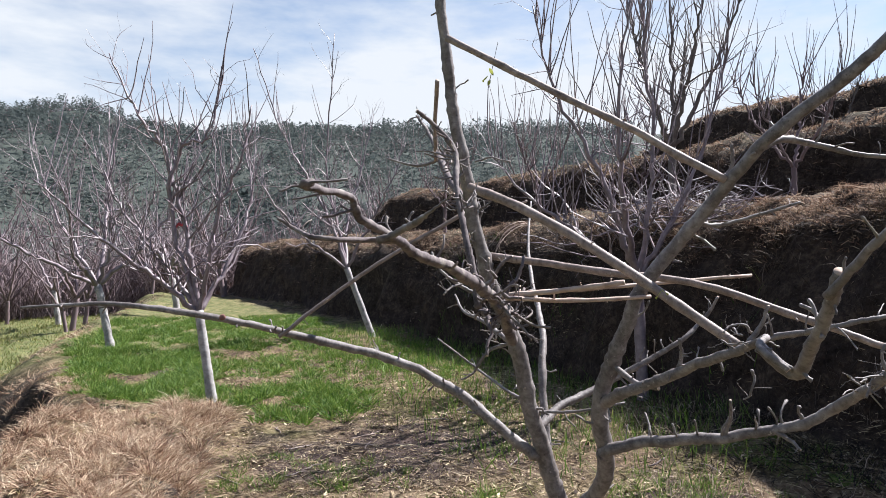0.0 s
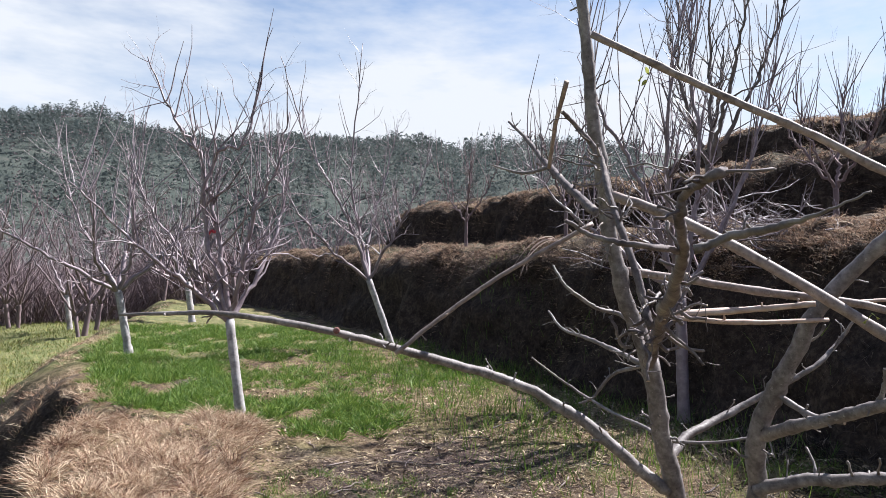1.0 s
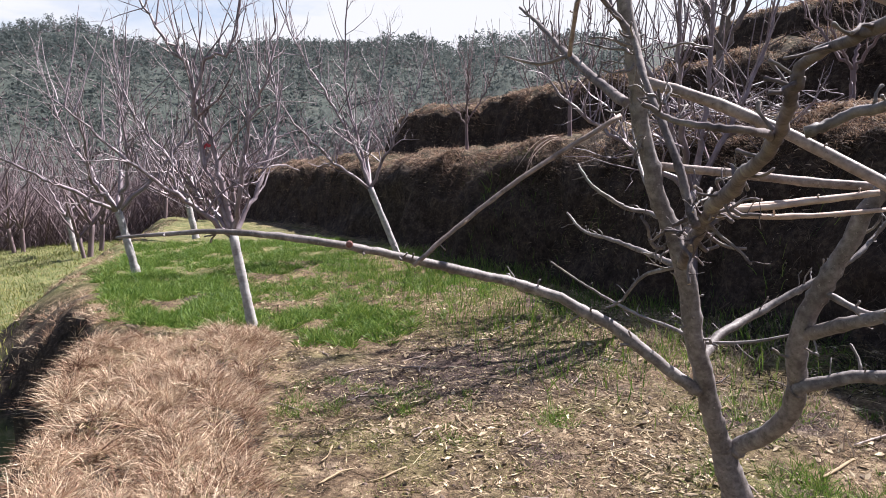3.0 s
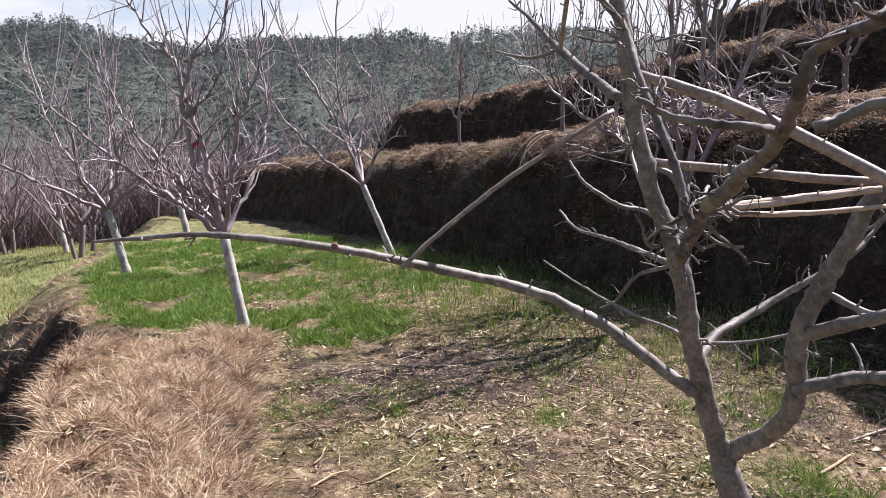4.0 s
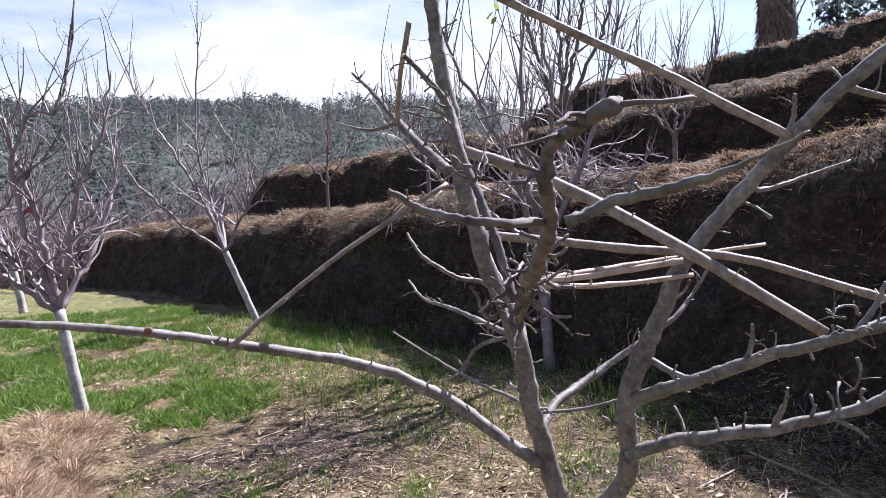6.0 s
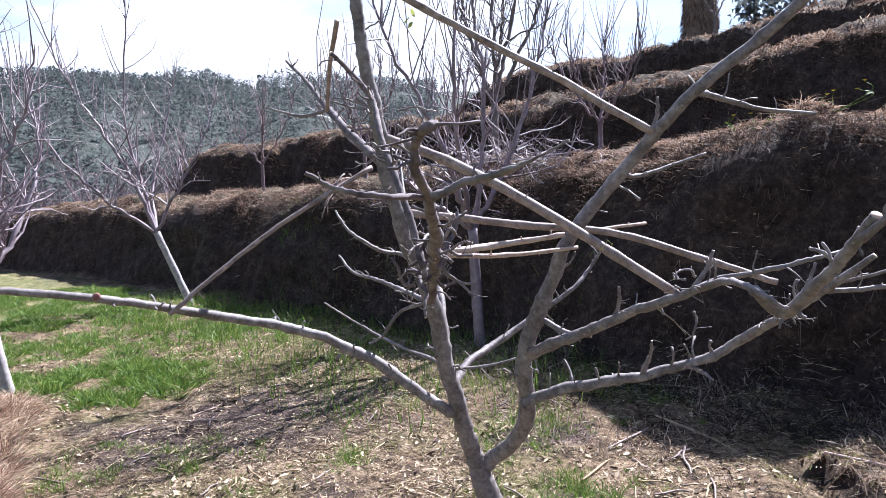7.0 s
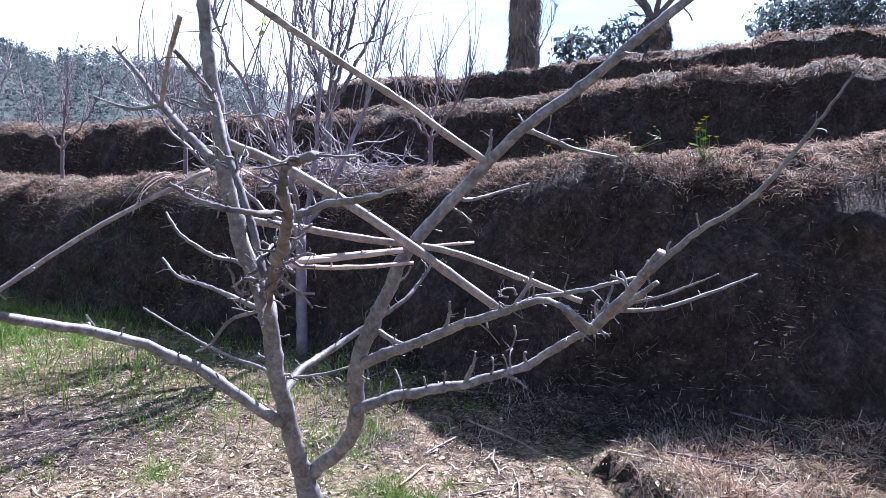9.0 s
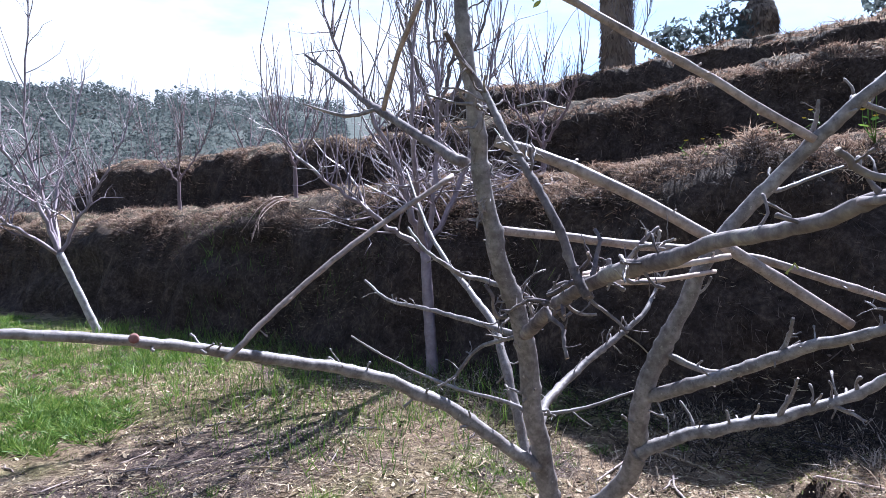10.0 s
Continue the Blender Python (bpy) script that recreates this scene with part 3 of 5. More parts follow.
limb("branch", [(0.836, 1.040, 1.325), (0.887, 1.026, 1.345), (0.895, 0.957, 1.362), (0.916, 0.905, 1.378), (0.957, 0.876, 1.394), (1.036, 0.879, 1.403)], [0.007, 0.005, 0.0035], spurs=8)
limb("limb", [(0.568, 1.686, 0.922), (0.527, 1.685, 0.940), (0.433, 1.699, 1.016), (0.339, 1.731, 1.090), (0.225, 1.754, 1.146), (0.104, 1.751, 1.192), (-0.016, 1.722, 1.227), (-0.128, 1.673, 1.262), (-0.234, 1.625, 1.298), (-0.339, 1.586, 1.323), (-0.445, 1.562, 1.343), (-0.558, 1.554, 1.356), (-0.676, 1.555, 1.353), (-0.796, 1.559, 1.346)],
     [0.018, 0.0165, 0.016, 0.015, 0.014, 0.0125, 0.011, 0.0095, 0.008, 0.006, 0.0035], spurs=26, spur_len=0.028, knob=0.027)
limb("limb", [(0.487, 1.628, 1.245), (0.465, 1.530, 1.288), (0.440, 1.415, 1.347), (0.405, 1.268, 1.396), (0.365, 1.112, 1.434), (0.319, 0.947, 1.468), (0.272, 0.795, 1.492), (0.249, 0.723, 1.513), (0.222, 0.654, 1.530), (0.214, 0.630, 1.544), (0.210, 0.613, 1.556), (0.188, 0.497, 1.557), (0.195, 0.493, 1.561)],
     [0.0165, 0.015, 0.014, 0.0125, 0.0092, 0.0068, 0.0055, 0.0048, 0.0042, 0.0040], spurs=30, spur_len=0.022, mats=(BARK_ROUGH, CUT), knob=0.06)
limb("branch", [(0.236, 0.657, 1.509), (0.267, 0.647, 1.522), (0.285, 0.597, 1.529), (0.303, 0.558, 1.539), (0.324, 0.532, 1.553)], [0.005, 0.0045, 0.004, 0.0016, 0.001], spurs=3, spur_len=0.01)
limb("branch", [(0.255, 0.748, 1.508), (0.194, 0.647, 1.510), (0.163, 0.639, 1.513), (0.141, 0.668, 1.521), (0.115, 0.673, 1.536)], [0.004, 0.0035, 0.003, 0.0022], spurs=5, spur_len=0.012, mats=(BARK_ROUGH, CUT))
limb("branch", [(0.379, 1.253, 1.374), (0.372, 1.284, 1.426), (0.361, 1.304, 1.484), (0.349, 1.338, 1.541), (0.339, 1.383, 1.599), (0.333, 1.434, 1.663), (0.330, 1.495, 1.735), (0.292, 1.502, 1.792), (0.238, 1.465, 1.831)],
     [0.0085, 0.0085, 0.0085, 0.008, 0.008, 0.008, 0.007, 0.005], spurs=22, spur_len=0.025, mats=(BARK_ROUGH, CUT), knob=0.06)
limb("branch", [(0.362, 1.636, 1.618), (0.331, 1.741, 1.668), (0.304, 1.872, 1.733), (0.278, 2.042, 1.811), (0.244, 2.199, 1.905), (0.191, 2.350, 2.000)], [0.013, 0.0125, 0.011, 0.008, 0.004], spurs=20, mats=(BARK_ROUGH, CUT))
limb("branch", [(0.287, 1.980, 1.783), (0.208, 2.002, 1.766), (0.109, 2.024, 1.794)], [0.006, 0.005, 0.0025], spurs=3)
limb("branch", [(0.446, 1.618, 1.352), (0.430, 1.705, 1.366), (0.375, 1.689, 1.378), (0.327, 1.684, 1.406), (0.289, 1.700, 1.439), (0.266, 1.733, 1.486)], [0.007, 0.006, 0.005, 0.003], spurs=8, spur_len=0.02)
limb("branch", [(0.492, 1.632, 1.240), (0.457, 1.736, 1.252), (0.435, 1.894, 1.260), (0.402, 2.024, 1.268), (0.362, 2.146, 1.277), (0.335, 2.273, 1.323)], [0.008, 0.007, 0.006, 0.004], spurs=10, spur_len=0.03)
limb("branch", [(0.543, 1.672, 1.040), (0.529, 1.758, 1.055), (0.492, 1.946, 1.048), (0.431, 2.097, 1.067), (0.356, 2.193, 1.110), (0.272, 2.221, 1.169)], [0.006, 0.005, 0.003], spurs=6, spur_len=0.025)
limb("branch", [(0.487, 1.628, 1.245), (0.426, 1.716, 1.207), (0.382, 1.760, 1.135), (0.349, 1.782, 1.113)], [0.006, 0.005, 0.004, 0.003], spurs=8, spur_len=0.03)
limb("limb", [(0.563, 1.690, 1.000), (0.631, 1.758, 1.038), (0.732, 1.817, 1.068), (0.810, 1.837, 1.103), (0.881, 1.840, 1.142), (0.953, 1.838, 1.183), (1.022, 1.840, 1.229), (1.097, 1.873, 1.287), (1.126, 1.853, 1.348)],
     [0.014, 0.0125, 0.012, 0.011, 0.010, 0.009, 0.007, 0.006, 0.004], spurs=20, spur_len=0.03)
limb("branch", [(0.542, 1.665, 1.050), (0.647, 1.638, 1.056), (0.779, 1.605, 1.089)], [0.005, 0.004, 0.003], spurs=2)
limb("branch", [(0.933, 1.189, 1.694), (0.999, 1.231, 1.719), (1.072, 1.253, 1.714), (1.153, 1.226, 1.686), (1.257, 1.176, 1.670)], [0.009, 0.008, 0.007, 0.006, 0.004], spurs=9, spur_len=0.03)
limb("branch", [(0.850, 1.302, 1.552), (0.910, 1.326, 1.547), (1.009, 1.326, 1.574), (1.075, 1.304, 1.596)], [0.006, 0.005, 0.004, 0.003], spurs=6, spur_len=0.025)
limb("branch", [(1.100, 1.006, 1.309), (1.177, 0.940, 1.323), (1.265, 0.885, 1.362), (1.342, 0.830, 1.406)], [0.006, 0.005, 0.004, 0.002], spurs=8, spur_len=0.03)
limb("branch", [(0.701, 1.436, 1.223), (0.734, 1.361, 1.195), (0.767, 1.295, 1.195)], [0.008, 0.007, 0.005], spurs=4, spur_len=0.02)
limb("branch", [(0.883, 1.259, 1.609), (0.902, 1.246, 1.667), (0.897, 1.235, 1.711)], [0.006, 0.005, 0.003], spurs=3, spur_len=0.02)
limb("stem", [(0.588, 1.696, 0.860), (0.604, 1.797, 0.897), (0.601, 1.847, 0.995), (0.601, 1.899, 1.101), (0.620, 1.994, 1.203), (0.624, 2.160, 1.288), (0.625, 2.357, 1.390), (0.640, 2.560, 1.532), (0.682, 2.803, 1.703)], [0.015, 0.014, 0.0135, 0.013, 0.0125, 0.012, 0.0115, 0.010, 0.0085, 0.007, 0.0055, 0.004], spurs=22, spur_len=0.03)
limb("limb", [(0.732, 0.775, 1.367), (0.774, 0.765, 1.332), (0.762, 0.709, 1.370), (0.750, 0.662, 1.406), (0.740, 0.624, 1.440), (0.726, 0.586, 1.475)], [0.0085, 0.0095, 0.009, 0.0085, 0.008, 0.007], spurs=10, knob=0.03, spur_len=0.025)
limb("branch", [(0.721, 0.600, 1.448), (0.730, 0.537, 1.504), (0.739, 0.474, 1.546), (0.740, 0.426, 1.596), (0.738, 0.387, 1.646), (0.734, 0.352, 1.691)], [0.0055, 0.0045, 0.0035, 0.0028, 0.002, 0.0012], spurs=8, spur_len=0.02)
limb("branch", [(1.098, 1.060, 1.272), (1.154, 1.029, 1.316), (1.180, 0.960, 1.344), (1.202, 0.898, 1.375), (1.220, 0.840, 1.408)], [0.005, 0.004, 0.003, 0.0015], spurs=4, spur_len=0.02)


def spur_cluster(cx, cy, cz, n, reach, mats=(BARK_ROUGH, CUT), thick=1.0):
    """Old fruiting spurs: short, knobbed, crooked twigs crowded on one spot."""
    for _ in range(n):
        p = np.array([cx, cy, cz]) + near.normal(0, 0.018, 3)
        d = near.normal(0, 1, 3) * [1, 0.8, 0.7]
        d /= np.linalg.norm(d)
        ln = reach * near.uniform(0.5, 1.3)
        pts = [p]
        for k in range(4):
            d = d + near.normal(0, 0.38, 3)
            d /= np.linalg.norm(d)
            pts.append(pts[-1] + d * ln / 4)
        r = near.uniform(0.0032, 0.0052) * thick
        limb("spur", [tuple(q) for q in pts], [r * 1.2, r, r * 0.9, r * 0.8, r * 0.75], spurs=5, spur_len=0.02, mats=mats, sides=6, steps=4)


spur_cluster(0.440, 1.415, 1.347, 7, 0.11)
spur_cluster(0.418, 1.321, 1.378, 5, 0.11)
spur_cluster(0.477, 1.624, 1.282, 6, 0.10)
spur_cluster(0.398, 1.239, 1.403, 4, 0.08)
spur_cluster(1.097, 1.086, 1.254, 5, 0.06, (BARK, CUT), 0.5)
spur_cluster(0.834, 1.043, 1.323, 4, 0.055, (BARK, CUT), 0.5)
spur_cluster(0.531, 1.656, 1.093, 3, 0.07, (BARK, CUT))
for x, y, z, n in ((0.392, 1.605, 1.521, 4), (0.372, 1.593, 1.616, 4), (0.356, 1.579, 1.708, 3), (0.459, 1.618, 1.329, 5), (0.340, 1.383, 1.599, 4), (0.333, 1.470, 1.700, 3), (0.365, 1.112, 1.434, 3), (0.278, 2.042, 1.811, 3)):
    spur_cluster(x, y, z, n, 0.085, (BARK, CUT), 0.62)
wound = Acc()
tube(wound, [(-0.2751 - PX, 1.5745 - PY, 1.3186, 0.0078), (-0.2751 - PX, 1.5715 - PY, 1.3191, 0.0085), (-0.2751 - PX, 1.5695 - PY, 1.3196, 0.005)], 10)
part("pruning_wound", wound, WOUND, pear, "small reddish pruning wound")
for a, b in (((0.922, 1.338, 1.077), (0.917, 1.288, 1.172)), ((1.005, 1.292, 1.107), (1.033, 1.226, 1.085)), ((0.780, 1.226, 1.242), (0.775, 1.193, 1.317)), ((0.834, 1.045, 1.322), (0.867, 1.023, 1.399)), ((1.097, 1.077, 1.260), (1.136, 1.055, 1.359))):
    limb("spur", [a, ((a[0] + b[0]) / 2 + 0.008, (a[1] + b[1]) / 2, (a[2] + b[2]) / 2), b], [0.006, 0.0045, 0.003], spurs=4, spur_len=0.02)


# ---------------------------------------------------------------- props wedged between the limbs
def prop(pts, radii, label, mats=(POLE, CUT), spurs=4):
    o = pts[0]
    root = thing("prop_pole", o, label=label, category="pole", group="props in the near tree")
    limb("pole", pts, radii, spurs=spurs, mats=mats, sides=10, parent=root, knob=0.011, spur_len=0.012, origin=o)
    return root


prop([(0.367, 1.518, 1.651), (0.551, 1.387, 1.554), (0.723, 1.269, 1.430), (0.895, 1.169, 1.297)], [0.0126, 0.0121, 0.0112], "straight grey-brown pole wedged slantwise across the near tree")
prop([(0.312, 1.511, 2.022), (0.530, 1.422, 1.881), (0.722, 1.326, 1.756), (0.885, 1.234, 1.636)], [0.0085, 0.009, 0.009], "slim brown prop stick braced between two upper limbs")
prop([(0.422, 1.622, 1.477), (0.668, 1.512, 1.444), (0.880, 1.408, 1.415), (1.053, 1.309, 1.355), (1.205, 1.225, 1.295)], [0.0105, 0.010, 0.0085], "pinkish-brown prop stick laid level through the near tree")
prop([(0.436, 1.358, 1.390), (0.559, 1.300, 1.406), (0.680, 1.243, 1.427)], [0.0065, 0.0065, 0.006], "pale peeled prop stick laid level through the near tree", mats=(PEELED, CUT))
prop([(0.479, 1.413, 1.391), (0.747, 1.540, 1.400), (1.100, 1.584, 1.425)], [0.0065, 0.006, 0.005], "thin pale prop stick laid level behind the limbs", mats=(PEELED, CUT))
prop([(0.440, 1.320, 1.388), (0.605, 1.342, 1.381), (0.770, 1.359, 1.388)], [0.006, 0.006, 0.005], "thin pale prop stick laid level through the near tree", mats=(PEELED, CUT))
prop([(-0.134, 1.594, 1.264), (0.001, 1.639, 1.370), (0.163, 1.669, 1.481), (0.361, 1.701, 1.596)], [0.0063, 0.0067, 0.0070], "straight prop stick spreading the low side limb from the stem")
prop([(0.275, 1.900, 1.769), (0.275, 1.793, 1.875), (0.284, 1.680, 1.960)], [0.0072, 0.0072, 0.0072], "slim brown prop stick leaning up to the stem")


def leaf_mesh():
    acc = Acc()
    for k in range(5):
        a, w = k / 4, 0.0042 * math.sin(math.pi * (0.12 + 0.8 * k / 4))
        acc.v += [(0.019 * a, -w, 0.003 * a * a), (0.019 * a, 0, 0.002 - 0.004 * a * a), (0.019 * a, w, 0.003 * a * a)]
    for k in range(4):
        for j in (0, 1):
            i = k * 3 + j
            acc.f.append((i, i + 3, i + 4, i + 1))
    return mesh_of("leaf", acc, LEAF)


LEAF_MESH = leaf_mesh()
for (x, y, z), turn in (((0.413, 1.430, 1.923), 40), ((0.409, 1.432, 1.905), 200), ((0.414, 1.428, 1.894), 110), ((0.726, 1.155, 1.417), 20), ((0.728, 1.157, 1.414), 140), ((0.814, 1.287, 1.698), 75)):
    ob = part("leaf", LEAF_MESH, None, pear, "small yellow-green leaf")
    ob.matrix_local = pose(x - PX, y - PY, z, near.uniform(-50, 50), near.uniform(20, 80), turn)


# ---------------------------------------------------------------- orchard trees
def twig_line(p, d, ln, r, rng, bend=0.25, up=0.0, n=5):
    pts = [np.array([*p, r])]
    d = np.array(d, float)
    d /= np.linalg.norm(d) + 1e-9
    for k in range(n - 1):
        d = d + rng.normal(0, bend / n * 1.6, 3) + np.array([0, 0, up / n])
        d /= np.linalg.norm(d)
        q = pts[-1][:3] + d * ln / (n - 1)
        pts.append(np.array([*q, r * (1 - 0.68 * (k + 1) / (n - 1))]))
    return np.array(pts)


def twiggy(acc, line, rng, count, ln, r, order, up=0.5, sides=3):
    for _ in range(count):
        f = rng.uniform(0.15, 1.0)
        q = along(line, f)
        t = along(line, min(f + 0.03, 1))[:3] - along(line, max(f - 0.03, 0))[:3]
        t /= np.linalg.norm(t) + 1e-9
        d = np.cross(t, rng.normal(0, 1, 3))
        d /= np.linalg.norm(d) + 1e-9
        d = d * 0.85 + t * rng.uniform(0.1, 0.7) + np.array([0, 0, up * rng.uniform(0, 0.8)])
        l = ln * rng.uniform(0.4, 1.2) * (1.15 - 0.5 * f)
        rr = min(q[3] * 0.6, r) * rng.uniform(0.7, 1.1)
        tw = twig_line(q[:3], d, l, rr, rng, 0.85, up * 0.8)
        tube(acc, tw, sides + (1 if order > 1 else 0), cap=False)
        if order > 0:
            twiggy(acc, tw, rng, int(rng.integers(2, 5)), l * 0.45, rr * 0.65, order - 1, up, 3)


def orchard_tree(at, fork, limbs, rng, trunk_r=0.05, twigs=9, twig_len=0.7, mat=FAR_BARK, label="", wash=True, order=1, name="fruit_tree", shoots=9, shoot_len=1.0):
    """An open-headed bare tree: trunk to the fork, then limbs through given offsets from the base."""
    root = thing(name, at, label=label, category="tree", group="bare orchard trees")
    fork = np.array(fork, float)
    acc = Acc()
    ctrl = [(0, 0, -0.12, trunk_r * 1.45), (fork[0] * 0.06, fork[1] * 0.05, 0.05, trunk_r * 1.12), (fork[0] * 0.5, fork[1] * 0.45, fork[2] * 0.5, trunk_r), (*fork, trunk_r * 0.95)]
    tube(acc, spline(ctrl, 6), 12, rng, 0.035, 0.002)
    part("trunk", acc, WHITEWASH if wash else mat, root, "whitewashed trunk" if wash else "")
    for pts in limbs:
        acc = Acc()
        r0 = trunk_r * rng.uniform(0.55, 0.72)
        full = [tuple(fork - np.array([0, 0, 0.03]))] + list(pts)
        radii = np.linspace(r0, 0.006, len(full)) ** 1.0
        line = spline([(*p, r) for p, r in zip(full, radii)], 7)
        line[2:-1, :3] += rng.normal(0, 0.012, (len(line) - 3, 3))
        tube(acc, line, 7, rng, 0.05)
        twiggy(acc, line, rng, twigs, twig_len, 0.013, order, 0.7)
        for _ in range(shoots):          # upright water shoots
            q = along(line, rng.uniform(0.3, 0.98))
            tube(acc, twig_line(q[:3], (rng.normal(0, 0.25), rng.normal(0, 0.25), 1), rng.uniform(0.4, 1.0) * shoot_len, 0.0075, rng, 0.3, 0.5, 6), 4, cap=False)
        part("limb", acc, mat, root)
    return root


def vase(rng, fork, n, reach, top):
    """Limbs of an open vase-shaped head."""
    out = []
    a0 = rng.uniform(0, 6.3)
    for k in range(n):
        a = a0 + k * 6.283 / n + rng.normal(0, 0.25)
        h, w = top * rng.uniform(0.8, 1.08), reach * rng.uniform(0.65, 1.1)
        ca, sa = math.cos(a), math.sin(a)
        out.append([(fork[0] + ca * w * 0.30, fork[1] + sa * w * 0.30, fork[2] + (h - fork[2]) * 0.22), (fork[0] + ca * w * 0.62, fork[1] + sa * w * 0.62, fork[2] + (h - fork[2]) * 0.5),
                    (fork[0] + ca * w * 0.85, fork[1] + sa * w * 0.85, fork[2] + (h - fork[2]) * 0.78), (fork[0] + ca * w, fork[1] + sa * w, h)])
    return out


rt = np.random.default_rng(21)
g = ground_at
orchard_tree((-1.98, 6.03, g(-1.98, 6.03)), (-0.14, 0.03, 0.90),
             [[(-0.22, 0.05, 1.35), (-0.30, 0.06, 1.75), (-0.47, 0.0, 2.45), (-0.68, -0.1, 2.80), (-0.93, -0.1, 3.35)],
              [(-0.02, -0.05, 1.30), (0.10, -0.10, 1.85), (0.30, -0.1, 2.3), (0.42, -0.1, 2.85)],
              [(-0.50, 0.1, 1.35), (-0.95, 0.2, 1.85), (-1.30, 0.3, 2.5)],
              [(-0.45, -0.25, 1.25), (-0.80, -0.5, 1.60), (-1.25, -0.75, 2.1)],
              [(0.05, 0.35, 1.4), (0.15, 0.7, 2.0), (0.05, 0.9, 2.7)],
              [(-0.40, 0.05, 1.75), (-0.30, -0.02, 2.45), (-0.02, 0.0, 2.60), (0.10, 0.0, 3.25)]],
             rt, 0.045, 20, 0.75, label="bare fruit tree with whitewashed trunk in fresh green grass")
orchard_tree((-4.85, 9.55, g(-4.85, 9.55)), (-0.20, 0.0, 0.98),
             [[(-0.55, 0.05, 1.5), (-1.0, 0.1, 2.3), (-1.25, 0.1, 3.2)], [(0.05, -0.1, 1.6), (0.10, -0.2, 2.5), (0.25, -0.2, 3.5)], [(-0.85, -0.4, 1.4), (-1.6, -0.7, 1.9), (-2.1, -0.9, 2.7)],
              [(0.40, 0.3, 1.6), (0.85, 0.5, 2.3), (1.15, 0.6, 3.1)], [(-0.3, 0.4, 1.7), (-0.45, 0.8, 2.7), (-0.5, 0.9, 3.8)], [(-0.25, -0.5, 1.4), (-0.1, -0.9, 2.1), (-0.3, -1.1, 2.9)]],
             rt, 0.056, 20, 0.9, label="bare fruit tree with whitewashed trunk at the terrace edge")
orchard_tree((-0.95, 10.22, g(-0.95, 10.22)), (-0.42, 0.0, 1.12),
             [[(-0.62, 0.0, 1.7), (-1.0, 0.0, 2.5), (-1.5, 0.1, 3.4), (-1.95, 0.1, 4.7)], [(-0.60, 0.1, 1.9), (-0.75, 0.1, 2.8), (-0.60, 0.0, 4.9)], [(-0.1, -0.1, 1.7), (0.25, -0.2, 2.3), (0.55, -0.2, 3.1)],
              [(-1.0, -0.3, 1.6), (-1.5, -0.5, 2.2), (-1.95, -0.6, 3.1)], [(-0.5, 0.5, 1.8), (-0.3, 0.9, 2.8), (-0.1, 1.0, 3.8)]],
             rt, 0.050, 26, 0.9, label="leaning bare fruit tree with pale trunk below the bank")
# Trunk in grey bark, not whitewash: its tone stands in for the bank's shade
orchard_tree((2.10, 5.88, g(2.10, 5.88)), (-0.03, 0.05, 1.15),
             [[(-0.20, 0.0, 1.6), (-0.45, 0.0, 2.2), (-0.80, 0.1, 2.9), (-1.0, 0.1, 3.7)], [(0.05, 0.0, 1.7), (0.10, 0.0, 2.5), (0.0, 0.0, 3.4), (0.05, 0.0, 4.2)], [(0.30, 0.05, 1.7), (0.62, 0.1, 2.4), (0.85, 0.1, 3.3)],
              [(-0.25, -0.3, 1.7), (-0.35, -0.5, 2.5), (-0.30, -0.6, 3.6)], [(-0.5, 0.2, 1.5), (-1.0, 0.3, 1.9), (-1.45, 0.4, 2.4)]],
             rt, 0.052, 19, 0.8, label="bare grey fruit tree shaded by the bank", wash=False, shoots=17, shoot_len=1.45)
f8 = (0.0, 0.0, 0.7)
orchard_tree((2.95, 7.55, g(2.95, 7.55)), f8, [[(0.02, 0.0, 1.5), (-0.03, 0, 2.3), (0.02, 0, 3.3)]] + vase(rt, f8, 5, 0.8, 2.6), rt, 0.045, 11, 0.7, DARK_BARK, "dark slender bare tree on the first terrace above", wash=False, shoots=12, shoot_len=1.3)
for x, y in ((4.1, 7.0), (1.7, 9.9), (0.2, 12.3), (3.6, 11.0)):
    f = (0.0, 0.0, 0.5)
    orchard_tree((x, y, g(x, y)), f, vase(rt, f, 4, 0.7, rt.uniform(1.5, 2.1)), rt, 0.03, 9, 0.5, THICKET, "small bare shrub-like tree on the upper terrace", wash=False)
for x, y, h in ((-5.85, 14.25, 3.2), (-11.0, 18.2, 3.0)):
    f = (-0.15, 0.0, 1.0)
    orchard_tree((x, y, g(x, y)), f, vase(rt, f, 6, 1.3, h), rt, 0.07, 11, 0.9, FAR_BARK, "bare fruit tree with whitewashed trunk farther along the terrace")

# young trees farther off, built three times and copied
far_kinds = []
for k in range(3):
    r3 = np.random.default_rng(40 + k)
    f = (-0.1, 0.0, 0.8)
    far_kinds.append(orchard_tree((-15 - 3 * k, 24 + 2 * k, g(-15 - 3 * k, 24 + 2 * k)), f, vase(r3, f, 5, 1.5, 3.3), r3, 0.06, 7, 1.0, THICKET, "distant bare tree with a spreading twiggy head", wash=False, order=1, name="bare_tree", shoots=3))
rb = np.random.default_rng(5)
spots = [(0.119 * 22, 0.993 * 22), (-2.2, 24.5), (0.9, 27), (5.2, 27)]
for k in range(78):
    b, d = rb.uniform(3, 42), rb.uniform(19, 46)
    spots.append((-math.sin(radians(b)) * d, math.cos(radians(b)) * d))
for x, y in spots:
    sc = rb.uniform(0.75, 1.25)
    copy_thing(far_kinds[int(rb.integers(0, 3))], pose(x, y, g(x, y) - 0.05, 0, 0, rb.uniform(0, 360)) @ Matrix.Diagonal((sc, sc, sc, 1)))

